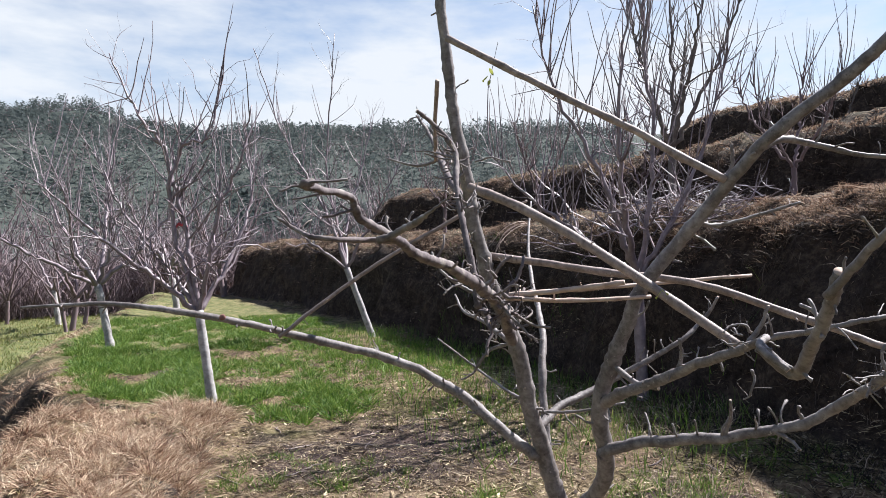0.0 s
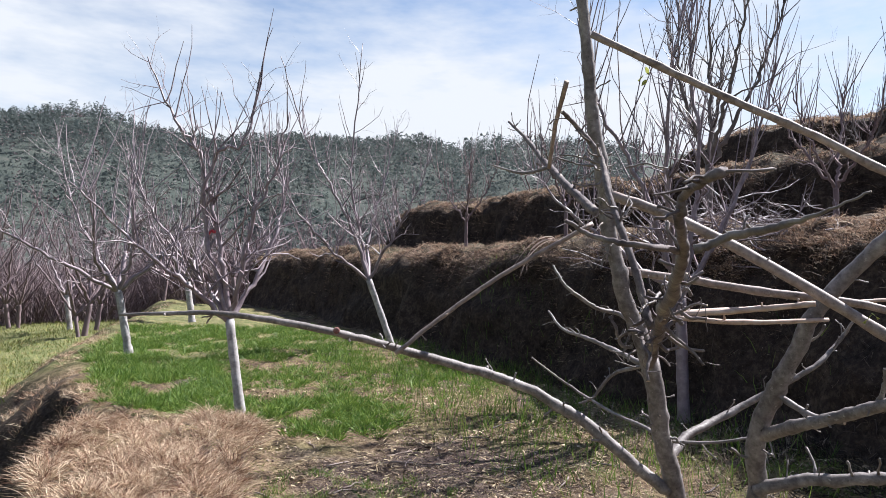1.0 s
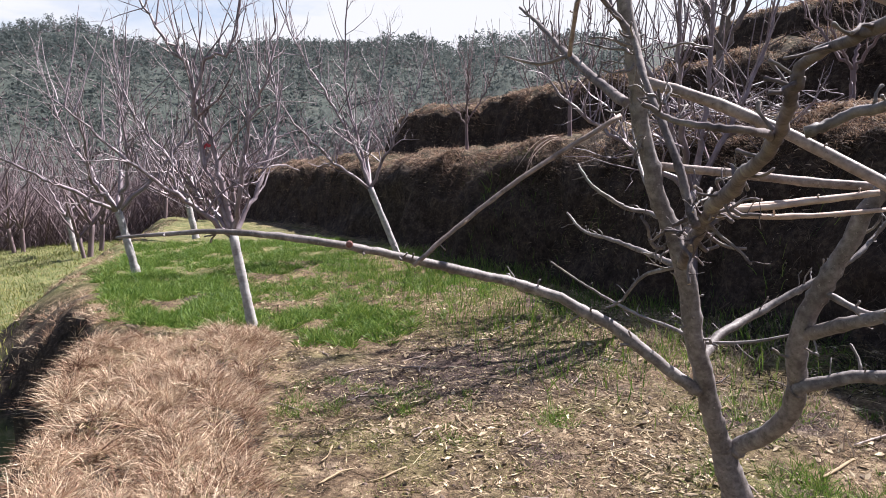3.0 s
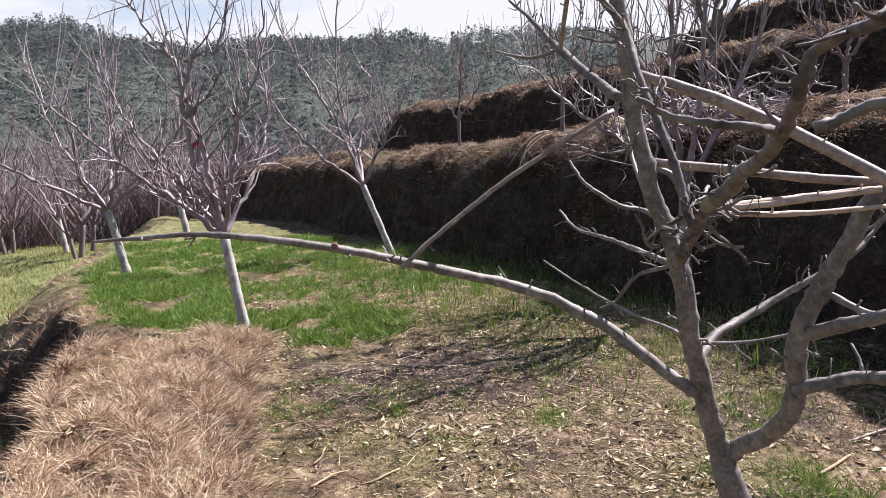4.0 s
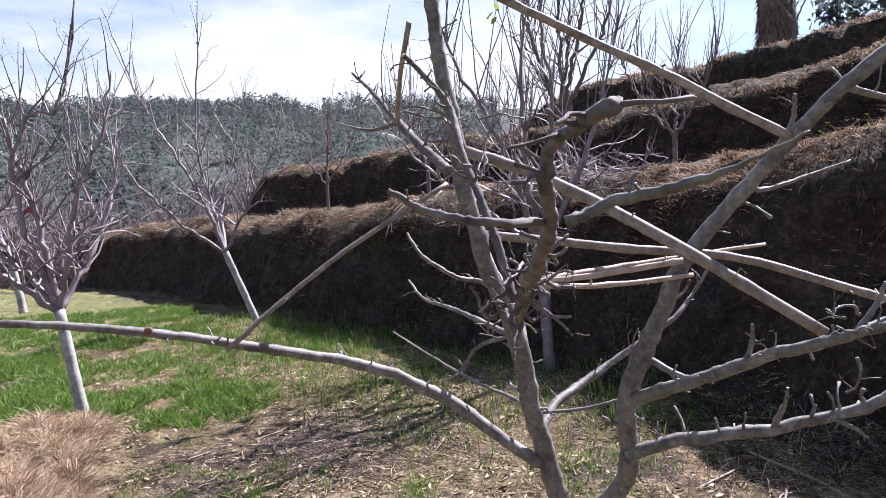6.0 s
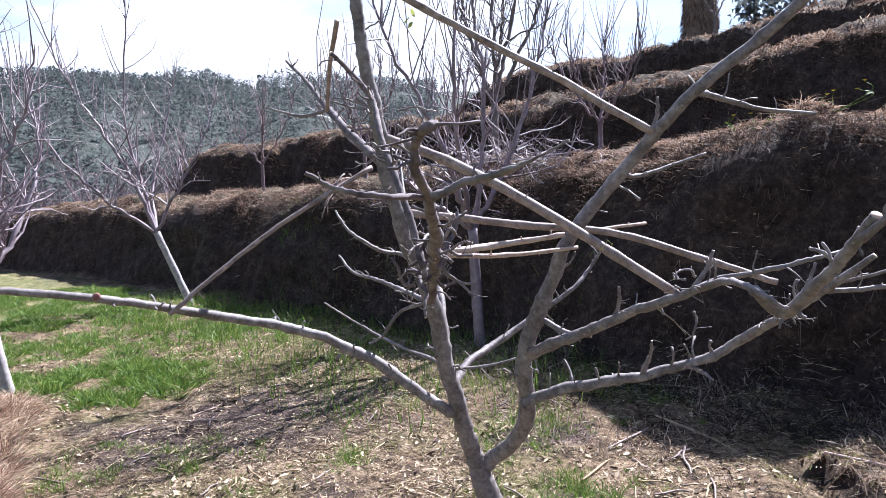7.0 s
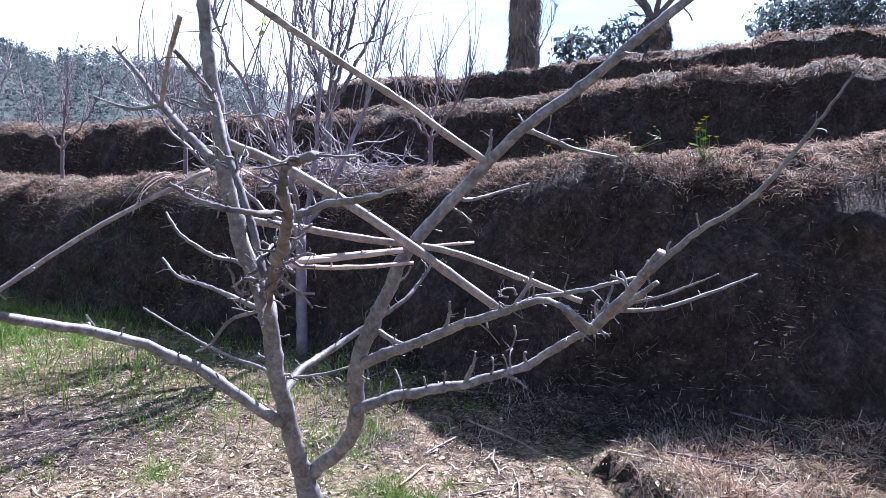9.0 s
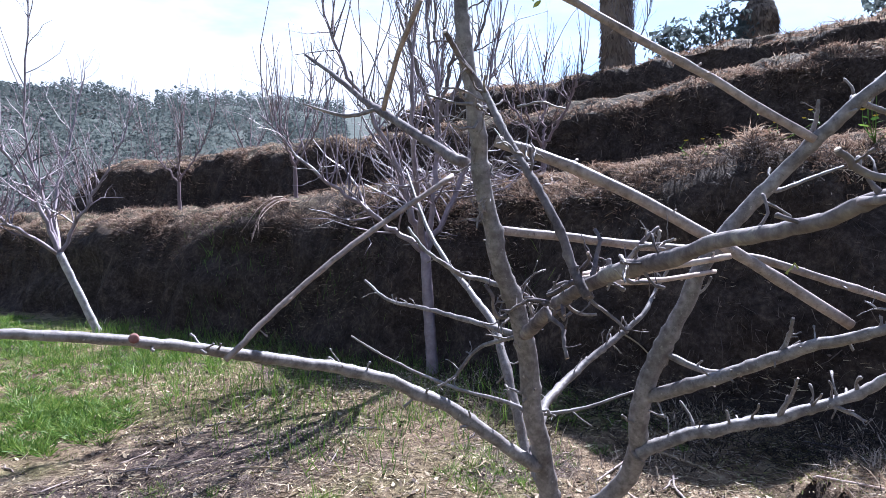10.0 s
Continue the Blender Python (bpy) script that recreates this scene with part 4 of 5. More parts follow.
# ---------------------------------------------------------------- brushwood between the orchard and the hills
def brushwood(name, n, lo, hi, d0, d1, tall, mat, label, seed):
    r = np.random.default_rng(seed)
    acc_v, acc_f, base = [], [], 0
    b, d = np.radians(r.uniform(lo, hi, n)), r.uniform(d0, d1, n)
    px, py = -np.sin(b) * d, np.cos(b) * d
    pz = height(px, py)
    root = np.stack([px, py, pz], 1)
    # every stem is a bundle of thin three-sided rods
    reps = 9
    root = np.repeat(root, reps, 0) + r.normal(0, 0.25, (n * reps, 3)) * [1, 1, 0]
    lean = r.normal(0, 0.55, (n * reps, 3))
    lean[:, 2] = 1
    lean /= np.linalg.norm(lean, axis=1)[:, None]
    ln = tall * r.uniform(0.4, 1.15, n * reps)
    ob = blades(name, root, lean, ln, np.full(n * reps, 0.009) * r.uniform(0.6, 1.6, n * reps), mat, r, 0.5)
    return tagged(ob, label, "brushwood", kind="stuff")


brushwood("brushwood", 11000, 6, 46, 24, 62, 3.2, THICKET, "grey-brown leafless brushwood beyond the orchard", 61)
brushwood("brushwood", 900, -14, 6, 26, 60, 1.8, THICKET, "grey-brown leafless scrub along the upper terraces", 62)


# ---------------------------------------------------------------- woods on the hills
def hill_woods(name, n, lo, hi, d0, d1, tall, mat, label, seed, dens=36):
    """Each tree is a ragged heap of small needle tufts, wider below than above."""
    r = np.random.default_rng(seed)
    b, d = np.radians(r.uniform(lo, hi, n)), np.sqrt(r.uniform(d0 ** 2, d1 ** 2, n))
    px, py = -np.sin(b) * d, np.cos(b) * d
    keep = value_noise(px / 22, py / 22, seed) + 0.5 * value_noise(px / 8, py / 8, seed + 1) > -0.75
    px, py = px[keep], py[keep]
    m = len(px)
    h = tall * r.uniform(0.55, 1.25, m)
    pz = height(px, py)
    f = r.uniform(0, 1, (m, dens)) ** 0.8
    rad = (1.02 - f) * 0.34 * r.uniform(0.4, 1.0, (m, dens)) + 0.03
    a = r.uniform(0, 6.283, (m, dens))
    cx = px[:, None] + np.cos(a) * rad * h[:, None]
    cy = py[:, None] + np.sin(a) * rad * h[:, None]
    cz = pz[:, None] + (0.08 + 0.92 * f) * h[:, None]
    cen = np.stack([cx, cy, cz], -1).reshape(-1, 3)
    size = np.repeat(h, dens)[:, None, None] * 0.050
    tri = cen[:, None, :] + r.normal(0, 1, (len(cen), 3, 3)) * size * [1, 1, 0.8]
    faces = np.arange(len(cen) * 3).reshape(-1, 3)
    return tagged(new(name, arrays(name, tri.reshape(-1, 3), faces, mat)), label, "woods", kind="stuff")


hill_woods("hill_woods", 8000, -16, 47, 105, 350, 4.9, HAZED_CONIFER, "dark pine woods covering the far hillsides", 71, dens=42)
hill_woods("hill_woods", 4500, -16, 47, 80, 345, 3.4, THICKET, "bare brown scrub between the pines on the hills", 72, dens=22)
hill_woods("hill_woods", 90, -2, 18, 60, 95, 7.0, HAZED_CONIFER, "dark evergreens standing in the valley", 73, dens=60)

# ---------------------------------------------------------------- grasses
rg = np.random.default_rng(90)


def scatter(n, x0, x1, y0, y1, keep):
    x, y = rg.uniform(x0, x1, n), rg.uniform(y0, y1, n)
    k = rg.uniform(0, 1, n) < keep(x, y)
    x, y = x[k], y[k]
    return np.stack([x, y, height(x, y) - 0.004], 1)


def upright(n, spread):
    d = rg.normal(0, spread, (n, 3))
    d[:, 2] = 1
    return d / np.linalg.norm(d, axis=1)[:, None]


def blob(x, y, cx, cy, rx, ry, soft=0.35):
    q = np.hypot((x - cx) / rx, (y - cy) / ry) + 0.28 * value_noise(x * 1.7, y * 1.7, 30) + 0.15 * value_noise(x * 5, y * 5, 31)
    return smoothstep(1 + soft, 1 - soft, q)


def lush(x, y):
    s, c = to_sc(x, y)
    inside = smoothstep(0.15, 0.5, c - lip_c(s)) * smoothstep(0.3, 0.9, wall_base(s) - c)
    k = np.maximum.reduce([blob(x, y, -1.75, 6.25, 1.15, 0.75), blob(x, y, -4.3, 8.3, 1.3, 1.5), blob(x, y, -3.0, 6.7, 0.95, 1.0), 0.55 * blob(x, y, -4.2, 11.5, 2.2, 2.6), 0.22 * blob(x, y, -1.6, 8.3, 1.8, 1.6)])
    return k * inside * smoothstep(-0.45, 0.35, value_noise(x * 3.2, y * 3.2, 33) + 0.6 * value_noise(x * 8, y * 8, 34))


p = scatter(40000, -7, 1, 4, 13.5, lush)
tagged(tufts("green_grass", p, 20, 0.026, 0.75, 0.04, 0.145, 0.0042, GREEN, rg), "lush fresh green grass round the orchard trees", "grass", kind="stuff")


def shoots_band(x, y):
    s, c = to_sc(x, y)
    d = wall_base(s) - c
    return smoothstep(1.6, 0.7, np.abs(d - 0.9)) * smoothstep(1.5, 3.2, s) * smoothstep(11, 8, s) * (0.5 + 0.5 * value_noise(x * 1.4, y * 1.4, 37))


p = scatter(26000, -2, 4, 3.5, 11, shoots_band)
tagged(blades("green_grass", p, upright(len(p), 0.28), rg.uniform(0.10, 0.26, len(p)), rg.uniform(0.002, 0.004, len(p)), GREEN, rg), "tall green grass shoots along the shaded foot of the bank", "grass", kind="stuff")


def thin(x, y):
    s, c = to_sc(x, y)
    bare = smoothstep(1.25, 0.7, np.hypot(x / 1.0, (y - 4.75) / 0.78) + 0.3 * value_noise(x * 2.6, y * 2.6, 27))
    inside = smoothstep(0.1, 0.5, c - lip_c(s)) * smoothstep(-0.1, 0.5, wall_base(s) - c)
    return (1 - 0.85 * bare) * inside * np.clip(0.30 + 0.55 * value_noise(x * 1.1, y * 1.1, 35) + 0.35 * value_noise(x * 4.2, y * 4.2, 36), 0.03, 1) * (0.65 + 0.35 * smoothstep(4.2, 7.0, y))


p = scatter(75000, -7, 4.0, 1.0, 14, thin)
tagged(tufts("thin_grass", p, 9, 0.05, 0.9, 0.012, 0.050, 0.0020, SPARSE, rg), "thin short grass sprouting through the bare soil", "grass", kind="stuff")
p = scatter(7500, -1.2, 2.8, 1.0, 4.8, lambda x, y: np.clip(value_noise(x * 2.1, y * 2.1, 41) + 0.5 * value_noise(x * 6, y * 6, 42) - 0.15, 0, 1))
tagged(tufts("thin_grass", p, 14, 0.02, 0.45, 0.03, 0.10, 0.002, GREEN, rg), "small tufts of green grass under the near tree", "grass", kind="stuff")


def lower_field(x, y):
    s, c = to_sc(x, y)
    return smoothstep(0.5, 0.9, lip_c(s) - c) * (0.6 + 0.4 * value_noise(x, y, 38))


p = scatter(60000, -18, -3, 4, 22, lower_field)
tagged(blades("field_grass", p, upright(len(p), 0.4), rg.uniform(0.06, 0.14, len(p)), rg.uniform(0.004, 0.008, len(p)), SPARSE, rg), "short yellow-green grass of the lower field", "grass", kind="stuff")


def dead_lip(x, y):
    s, c = to_sc(x, y)
    d = c - lip_c(s)
    strip = smoothstep(-0.16 - 1.1 * smoothstep(6.5, 8.0, s), -0.04, d) * smoothstep(0.55, 0.15, d) * smoothstep(22, 16, s)
    tuft = tussock(s, c)
    return np.maximum(strip * (0.55 + 0.45 * value_noise(x * 2, y * 2, 39)), tuft)


p = scatter(13000, -9.5, 0.5, 1.2, 18, lambda x, y: dead_lip(x, y) * (0.35 + 0.65 * smoothstep(8.5, 5.5, y)))
q = scatter(3600, -3.6, -0.2, 1.4, 6.0, lambda x, y: smoothstep(0.10, 0.5, tussock(*to_sc(x, y))) * smoothstep(-0.7, 0.3, value_noise(x * 6, y * 6, 60)))
tagged(tufts("dead_grass", q, 110, 0.032, 0.95, 0.03, 0.17, 0.0017, DRY, rg, (-0.1, -0.1, 0), 0.7), "dense tussock of pinkish-tan dead grass", "grass", kind="stuff")
tagged(tufts("dead_grass", p, 34, 0.03, 0.75, 0.05, 0.17, 0.0021, DRY, rg, (-0.28, -0.2, 0), 0.7), "matted tan dead grass along the terrace lip", "grass", kind="stuff")


def bank_fringe(name, c_of, n, s0, s1, spread, lo, hi, wide, mat, label, hang=0.35, drop=0.1):
    """Dead grass that grows on a bank's lip and hangs over its face."""
    s = rg.uniform(s0, s1, n)
    c = c_of(s) + rg.normal(0, 1, n) * spread
    clump = value_noise(s * 2.3, c * 3, 50) + 0.7 * value_noise(s * 7, c * 7, 51)
    k = rg.uniform(-0.75, 0.75, n) < clump
    s, c = s[k], c[k]
    x, y = to_xy(s, c)
    root = np.stack([x, y, height(x, y)], 1)
    tagged(tufts(name, root, 11, 0.045, 0.9, lo, hi, wide, mat, rg, np.array([-0.8 * hang, -0.6 * hang, -drop]), 1.0), label, "grass", kind="stuff")


bank_fringe("bank_grass", lambda s: wall_top(s) + 0.06 + 0.04 * smoothstep(2.0, 6.0, s), 10500, -7, BANK_END - 0.3, 0.16, 0.02, 0.080, 0.0046, STRAW, "dry brown grass matted over the lip of the first bank", 0.3, 0.1)
bank_fringe("bank_grass", lambda s: wall_top(s) + 0.05, 900, -7, BANK_END - 0.3, 0.14, 0.07, 0.20, 0.0024, STRAW, "taller dry tufts standing along the first bank", 0.1, 0.0)
bank_fringe("bank_grass", lambda s: wall_top(s) + 0.35, 5200, -6, 4.5, 0.28, 0.03, 0.10, 0.0042, STRAW, "flattened dry grass on the edge of the first terrace above", 0.2, 0.2)
bank_fringe("bank_grass", lambda s: wall_top(s) + 0.9, 3000, -7, BANK_END - 0.8, 0.6, 0.05, 0.16, 0.004, STRAW, "short dry grass on the first terrace above", 0.2)
bank_fringe("bank_grass", lambda s: 0 * s + 10.02, 6000, -9, 16.5, 0.24, 0.03, 0.11, 0.0062, STRAW, "dry brown grass over the lip of the second bank")
bank_fringe("bank_grass", lambda s: 0 * s + 14.0, 3600, -12, 10.5, 0.42, 0.05, 0.15, 0.008, STRAW, "dry brown grass over the lip of the third bank")
bank_fringe("bank_grass", lambda s: 0 * s + 16.5, 1500, -14, 10, 1.5, 0.10, 0.30, 0.009, STRAW, "pale dry grass on the top terrace", 0.2)
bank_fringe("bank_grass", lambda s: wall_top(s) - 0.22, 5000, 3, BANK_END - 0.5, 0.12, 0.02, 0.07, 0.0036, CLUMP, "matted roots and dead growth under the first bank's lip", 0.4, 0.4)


def face_growth(c0, c1, n, s0, s1, lo, hi, wide, label):
    """Dead stems and matted roots that stand out of a bank's steep face."""
    s = rg.uniform(s0, s1, n)
    c = rg.uniform(0, 1, n) * (c1(s) - c0(s)) + c0(s)
    k = rg.uniform(-1.0, 0.9, n) < value_noise(s * 1.6, c * 4, 52) + 0.6 * value_noise(s * 5, c * 11, 53)
    s, c = s[k], c[k]
    x, y = to_xy(s, c)
    xa, ya = to_xy(s, c + 0.03)
    z, up = height(x, y), height(xa, ya)
    l = smoothstep(0.7, 1.6, (up - z) / 0.03) * slump(s, z)
    root = np.stack([x - 0.8 * l, y - 0.6 * l, z], 1)
    lean = rg.normal(0, 0.5, (len(s), 3)) + [-0.5, -0.38, 0]
    lean[:, 2] += np.where(rg.uniform(0, 1, len(s)) < 0.55, 0.9, -0.8)
    lean /= np.linalg.norm(lean, axis=1)[:, None]
    ob = blades("bank_growth", root, lean, rg.uniform(lo, hi, len(s)) * rg.uniform(0.5, 1.3, len(s)), rg.uniform(0.5, 1.3, len(s)) * wide, SHADED_FACE, rg, 0.5)
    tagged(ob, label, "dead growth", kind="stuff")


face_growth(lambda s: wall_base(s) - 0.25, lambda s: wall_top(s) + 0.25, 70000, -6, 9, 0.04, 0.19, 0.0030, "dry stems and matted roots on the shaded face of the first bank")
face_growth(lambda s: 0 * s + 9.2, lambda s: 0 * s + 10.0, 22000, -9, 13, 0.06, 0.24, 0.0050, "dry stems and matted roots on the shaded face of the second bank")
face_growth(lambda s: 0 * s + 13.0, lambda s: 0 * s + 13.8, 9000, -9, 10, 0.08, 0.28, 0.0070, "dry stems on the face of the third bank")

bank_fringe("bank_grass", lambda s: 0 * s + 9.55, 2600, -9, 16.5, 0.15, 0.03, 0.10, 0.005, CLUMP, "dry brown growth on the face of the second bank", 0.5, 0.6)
bank_fringe("bank_grass", lambda s: wall_base(s) - 0.25, 3000, -5, 3.0, 0.3, 0.05, 0.16, 0.0030, SHADED_STEMS, "dead stems and straw darkened for shade at the foot of the bank", 0.3)
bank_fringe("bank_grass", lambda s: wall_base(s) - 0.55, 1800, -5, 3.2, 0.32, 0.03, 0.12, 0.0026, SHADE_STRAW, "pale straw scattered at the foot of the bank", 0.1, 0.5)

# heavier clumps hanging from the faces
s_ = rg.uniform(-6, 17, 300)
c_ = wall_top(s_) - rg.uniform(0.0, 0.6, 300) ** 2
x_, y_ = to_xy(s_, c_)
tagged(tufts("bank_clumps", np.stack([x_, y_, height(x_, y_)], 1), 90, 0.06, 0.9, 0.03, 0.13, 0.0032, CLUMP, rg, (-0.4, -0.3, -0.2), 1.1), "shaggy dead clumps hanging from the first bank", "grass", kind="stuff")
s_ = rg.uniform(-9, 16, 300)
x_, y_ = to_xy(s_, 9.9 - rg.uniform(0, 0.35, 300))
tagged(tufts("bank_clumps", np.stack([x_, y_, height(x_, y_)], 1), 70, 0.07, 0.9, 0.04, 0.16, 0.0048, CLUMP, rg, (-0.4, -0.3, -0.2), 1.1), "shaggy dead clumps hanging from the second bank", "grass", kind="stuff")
# stubble standing in the shade
p = scatter(14000, 1.2, 5.8, 1.0, 5.4, lambda x, y: smoothstep(1.7, 1.2, wall_base(to_sc(x, y)[0]) - to_sc(x, y)[1]) * smoothstep(-0.3, 0.0, wall_base(to_sc(x, y)[0]) - to_sc(x, y)[1]) * np.clip(0.35 + value_noise(x * 2.4, y * 2.4, 58), 0, 1))
tagged(blades("stubble", p, upright(len(p), 0.35), rg.uniform(0.03, 0.16, len(p)), rg.uniform(0.0014, 0.0042, len(p)), SHADE_STRAW, rg, 0.5), "pale broken stalks and stubble at the foot of the bank", "stubble", kind="stuff")
# reddish turf and trash heaped at the foot of the bank
p = scatter(1500, 2.9, 5.4, 1.0, 3.1, lambda x, y: blob(x, y, 4.1, 1.98, 0.95, 0.62, 0.3) * smoothstep(-0.25, 0.05, wall_base(to_sc(x, y)[0]) - to_sc(x, y)[1]) * np.clip(0.55 + value_noise(x * 3, y * 3, 57), 0, 1))
tagged(tufts("turf_heap", p, 26, 0.04, 0.9, 0.04, 0.16, 0.0024, DRY, rg, (-0.2, -0.1, -0.1), 0.9), "heaped reddish dead turf at the foot of the bank", "grass", kind="stuff")

# ---------------------------------------------------------------- litter and sticks on the soil
def litter_mask(x, y):
    s, c = to_sc(x, y)
    return smoothstep(0.15, 0.6, c - lip_c(s)) * smoothstep(-0.6, 0.1, wall_base(s) - c) * np.clip(0.55 + 0.6 * value_noise(x * 1.3, y * 1.3, 44), 0.1, 1) * (1 - 0.8 * np.clip(lush(x, y), 0, 1)) * (1 - 0.45 * smoothstep(1.2, 0.6, np.hypot((x - 0.15) / 0.85, (y - 4.9) / 0.62)))


p = scatter(190000, -3, 6, 0.3, 8.5, litter_mask)
flat = rg.normal(0, 1, (len(p), 3)) * [1, 1, 0.22]
flat /= np.linalg.norm(flat, axis=1)[:, None]
p[:, 2] += 0.006
tagged(blades("straw_litter", p, flat, rg.uniform(0.02, 0.10, len(p)) * rg.uniform(0.5, 1.2, len(p)), rg.uniform(0.001, 0.0032, len(p)), LITTER, rg, 0.25), "broken straw, chips and dead leaves on the soil", "litter", kind="stuff")

p = scatter(90000, -1.6, 3.4, 1.0, 4.8, litter_mask)
flat = rg.normal(0, 1, (len(p), 3)) * [1, 1, 0.35]
flat /= np.linalg.norm(flat, axis=1)[:, None]
p[:, 2] += 0.007
tagged(blades("straw_litter", p, flat, rg.uniform(0.008, 0.05, len(p)), rg.uniform(0.001, 0.003, len(p)), CHIP, rg, 0.35), "small brown chips and broken stems on the soil", "litter", kind="stuff")

p = scatter(22000, -1.8, 4.2, 1.0, 6.8, lambda x, y: litter_mask(x, y) * np.clip(0.35 + value_noise(x * 2.3, y * 2.3, 46), 0.04, 1))
flat = rg.normal(0, 1, (len(p), 3)) * [1, 1, 0.16]
flat /= np.linalg.norm(flat, axis=1)[:, None]
p[:, 2] += 0.016
tagged(blades("straw_litter", p, flat, rg.uniform(0.03, 0.10, len(p)) * rg.uniform(0.7, 2.0, len(p)), rg.uniform(0.0012, 0.0040, len(p)), STALK, rg, 0.2), "pale flattened straw stalks and husks on the soil", "litter", kind="stuff")

# curled dead leaves
lf = scatter(52000, -2.2, 4.6, 0.8, 7.5, lambda x, y: litter_mask(x, y) * np.clip(0.5 + value_noise(x * 1.9, y * 1.9, 47), 0.08, 1))
n = len(lf)
ax = rg.normal(0, 1, (n, 3)) * [1, 1, 0.32]
ax /= np.linalg.norm(ax, axis=1)[:, None]
bx = np.cross(ax, rg.normal(0, 0.35, (n, 3)) + [0, 0, 1])
bx /= np.linalg.norm(bx, axis=1)[:, None]
nz = np.cross(ax, bx)
big = rg.uniform(0, 1, (n, 1)) ** 3
ln, wd, cu = 0.008 + 0.034 * big * rg.uniform(0.6, 1.3, (n, 1)), 0.003 + 0.009 * big + rg.uniform(0, 0.005, (n, 1)), rg.uniform(-0.4, 0.9, (n, 1))
lf[:, 2] += 0.010
vv = np.stack([lf - ax * ln, lf + bx * wd + nz * wd * cu, lf + ax * ln, lf - bx * wd + nz * wd * cu], 1)
ff = (np.arange(n)[:, None, None] * 4 + np.array([(0, 1, 2), (0, 2, 3)])[None]).reshape(-1, 3)
tagged(new("dead_leaves", arrays("dead_leaves", vv.reshape(-1, 3), ff, CHIP)), "curled brown dead leaves and bark chips on the soil", "leaves", kind="stuff")

# crumbled clods of earth
cl = scatter(16000, -1.8, 4.6, 1.0, 6.5, litter_mask)
oct_v = np.array([(1, 0, 0), (-1, 0, 0), (0, 1, 0), (0, -1, 0), (0, 0, 1), (0, 0, -1)], float)
oct_f = np.array([(0, 2, 4), (2, 1, 4), (1, 3, 4), (3, 0, 4), (2, 0, 5), (1, 2, 5), (3, 1, 5), (0, 3, 5)])
size = rg.uniform(0.003, 0.016, (len(cl), 1, 1)) * rg.uniform(0.6, 1.4, (len(cl), 1, 1))
vv = cl[:, None, :] + oct_v[None] * size * rg.uniform(0.6, 1.3, (len(cl), 6, 1)) * [1, 1, 0.7]
ff = (np.arange(len(cl))[:, None, None] * 6 + oct_f[None]).reshape(-1, 3)
tagged(new("clods", arrays("clods", vv.reshape(-1, 3), ff, CLOD)), "small crumbled clods of earth on the soil", "soil", kind="stuff")

rs = np.random.default_rng(17)
STICK_LABEL = "broken dry twig lying on the soil"
stick_meshes = []
for k in range(6):
    acc = Acc()
    ln = rs.uniform(0.10, 0.26)
    pts = [(-ln / 2, 0, 0, 0.005), (-ln / 6, rs.normal(0, 0.008), 0.004, 0.0055), (ln / 6, rs.normal(0, 0.012), 0.004, 0.005), (ln / 2, rs.normal(0, 0.015), 0, 0.0035)]
    line = spline(pts, 4)
    tube(acc, line, 6, rs, 0.08)
    if k % 2:
        q = along(line, 0.6)
        tube(acc, twig_line(q[:3], (0.7, 0.7, 0.15), ln * 0.3, 0.003, rs, 0.3), 4)
    stick_meshes.append(mesh_of("twig", acc, (POLE, PEELED, LITTER, POLE, LITTER, BARK_ROUGH)[k]))


def stick(x, y, turn, mesh, size=1.0, label=STICK_LABEL, name="fallen_twig"):
    ob = new(name, mesh)
    e = 0.05
    gx, gy = (g(x + e, y) - g(x - e, y)) / (2 * e), (g(x, y + e) - g(x, y - e)) / (2 * e)
    nrm = Vector((-gx, -gy, 1)).normalized()
    ob.matrix_world = Matrix.Translation((x, y, g(x, y) + 0.006)) @ nrm.to_track_quat("Z", "Y").to_matrix().to_4x4() @ pose(0, 0, 0, 0, 0, turn) @ Matrix.Diagonal((size, 0.75 + 0.25 * size, 0.75 + 0.25 * size, 1))
    return tagged(ob, label, "twig", group="fallen twigs")


stick(-0.38, 4.76, 75, stick_meshes[0], 0.9)
stick(-1.14, 4.04, 50, stick_meshes[0], 1.0)
stick(1.85, 3.15, -65, stick_meshes[2], 2.2)
for _ in range(85):
    while True:
        x, y = rs.uniform(-1.6, 3.6), rs.uniform(1.4, 6.2)
        if rs.uniform() < float(litter_mask(np.array(x), np.array(y))):
            break
    stick(x, y, rs.uniform(0, 360), stick_meshes[int(rs.integers(0, 6))], rs.uniform(0.5, 1.25))
for x, y, turn, sz in ((2.2, 3.4, 20, 2.0), (2.6, 3.3, -20, 2.6), (3.0, 2.35, -35, 2.4), (3.3, 2.1, -30, 3.0), (2.3, 3.0, -40, 2.4), (3.4, 2.9, 10, 2.5), (3.7, 2.4, 35, 2.0), (2.9, 3.9, 5, 2.2), (4.0, 2.2, -10, 3.0), (3.1, 4.3, -25, 2.0)):
    stick(x, y, turn, stick_meshes[int(rs.integers(0, 6))], sz, "long dry stem lying at the foot of the bank")

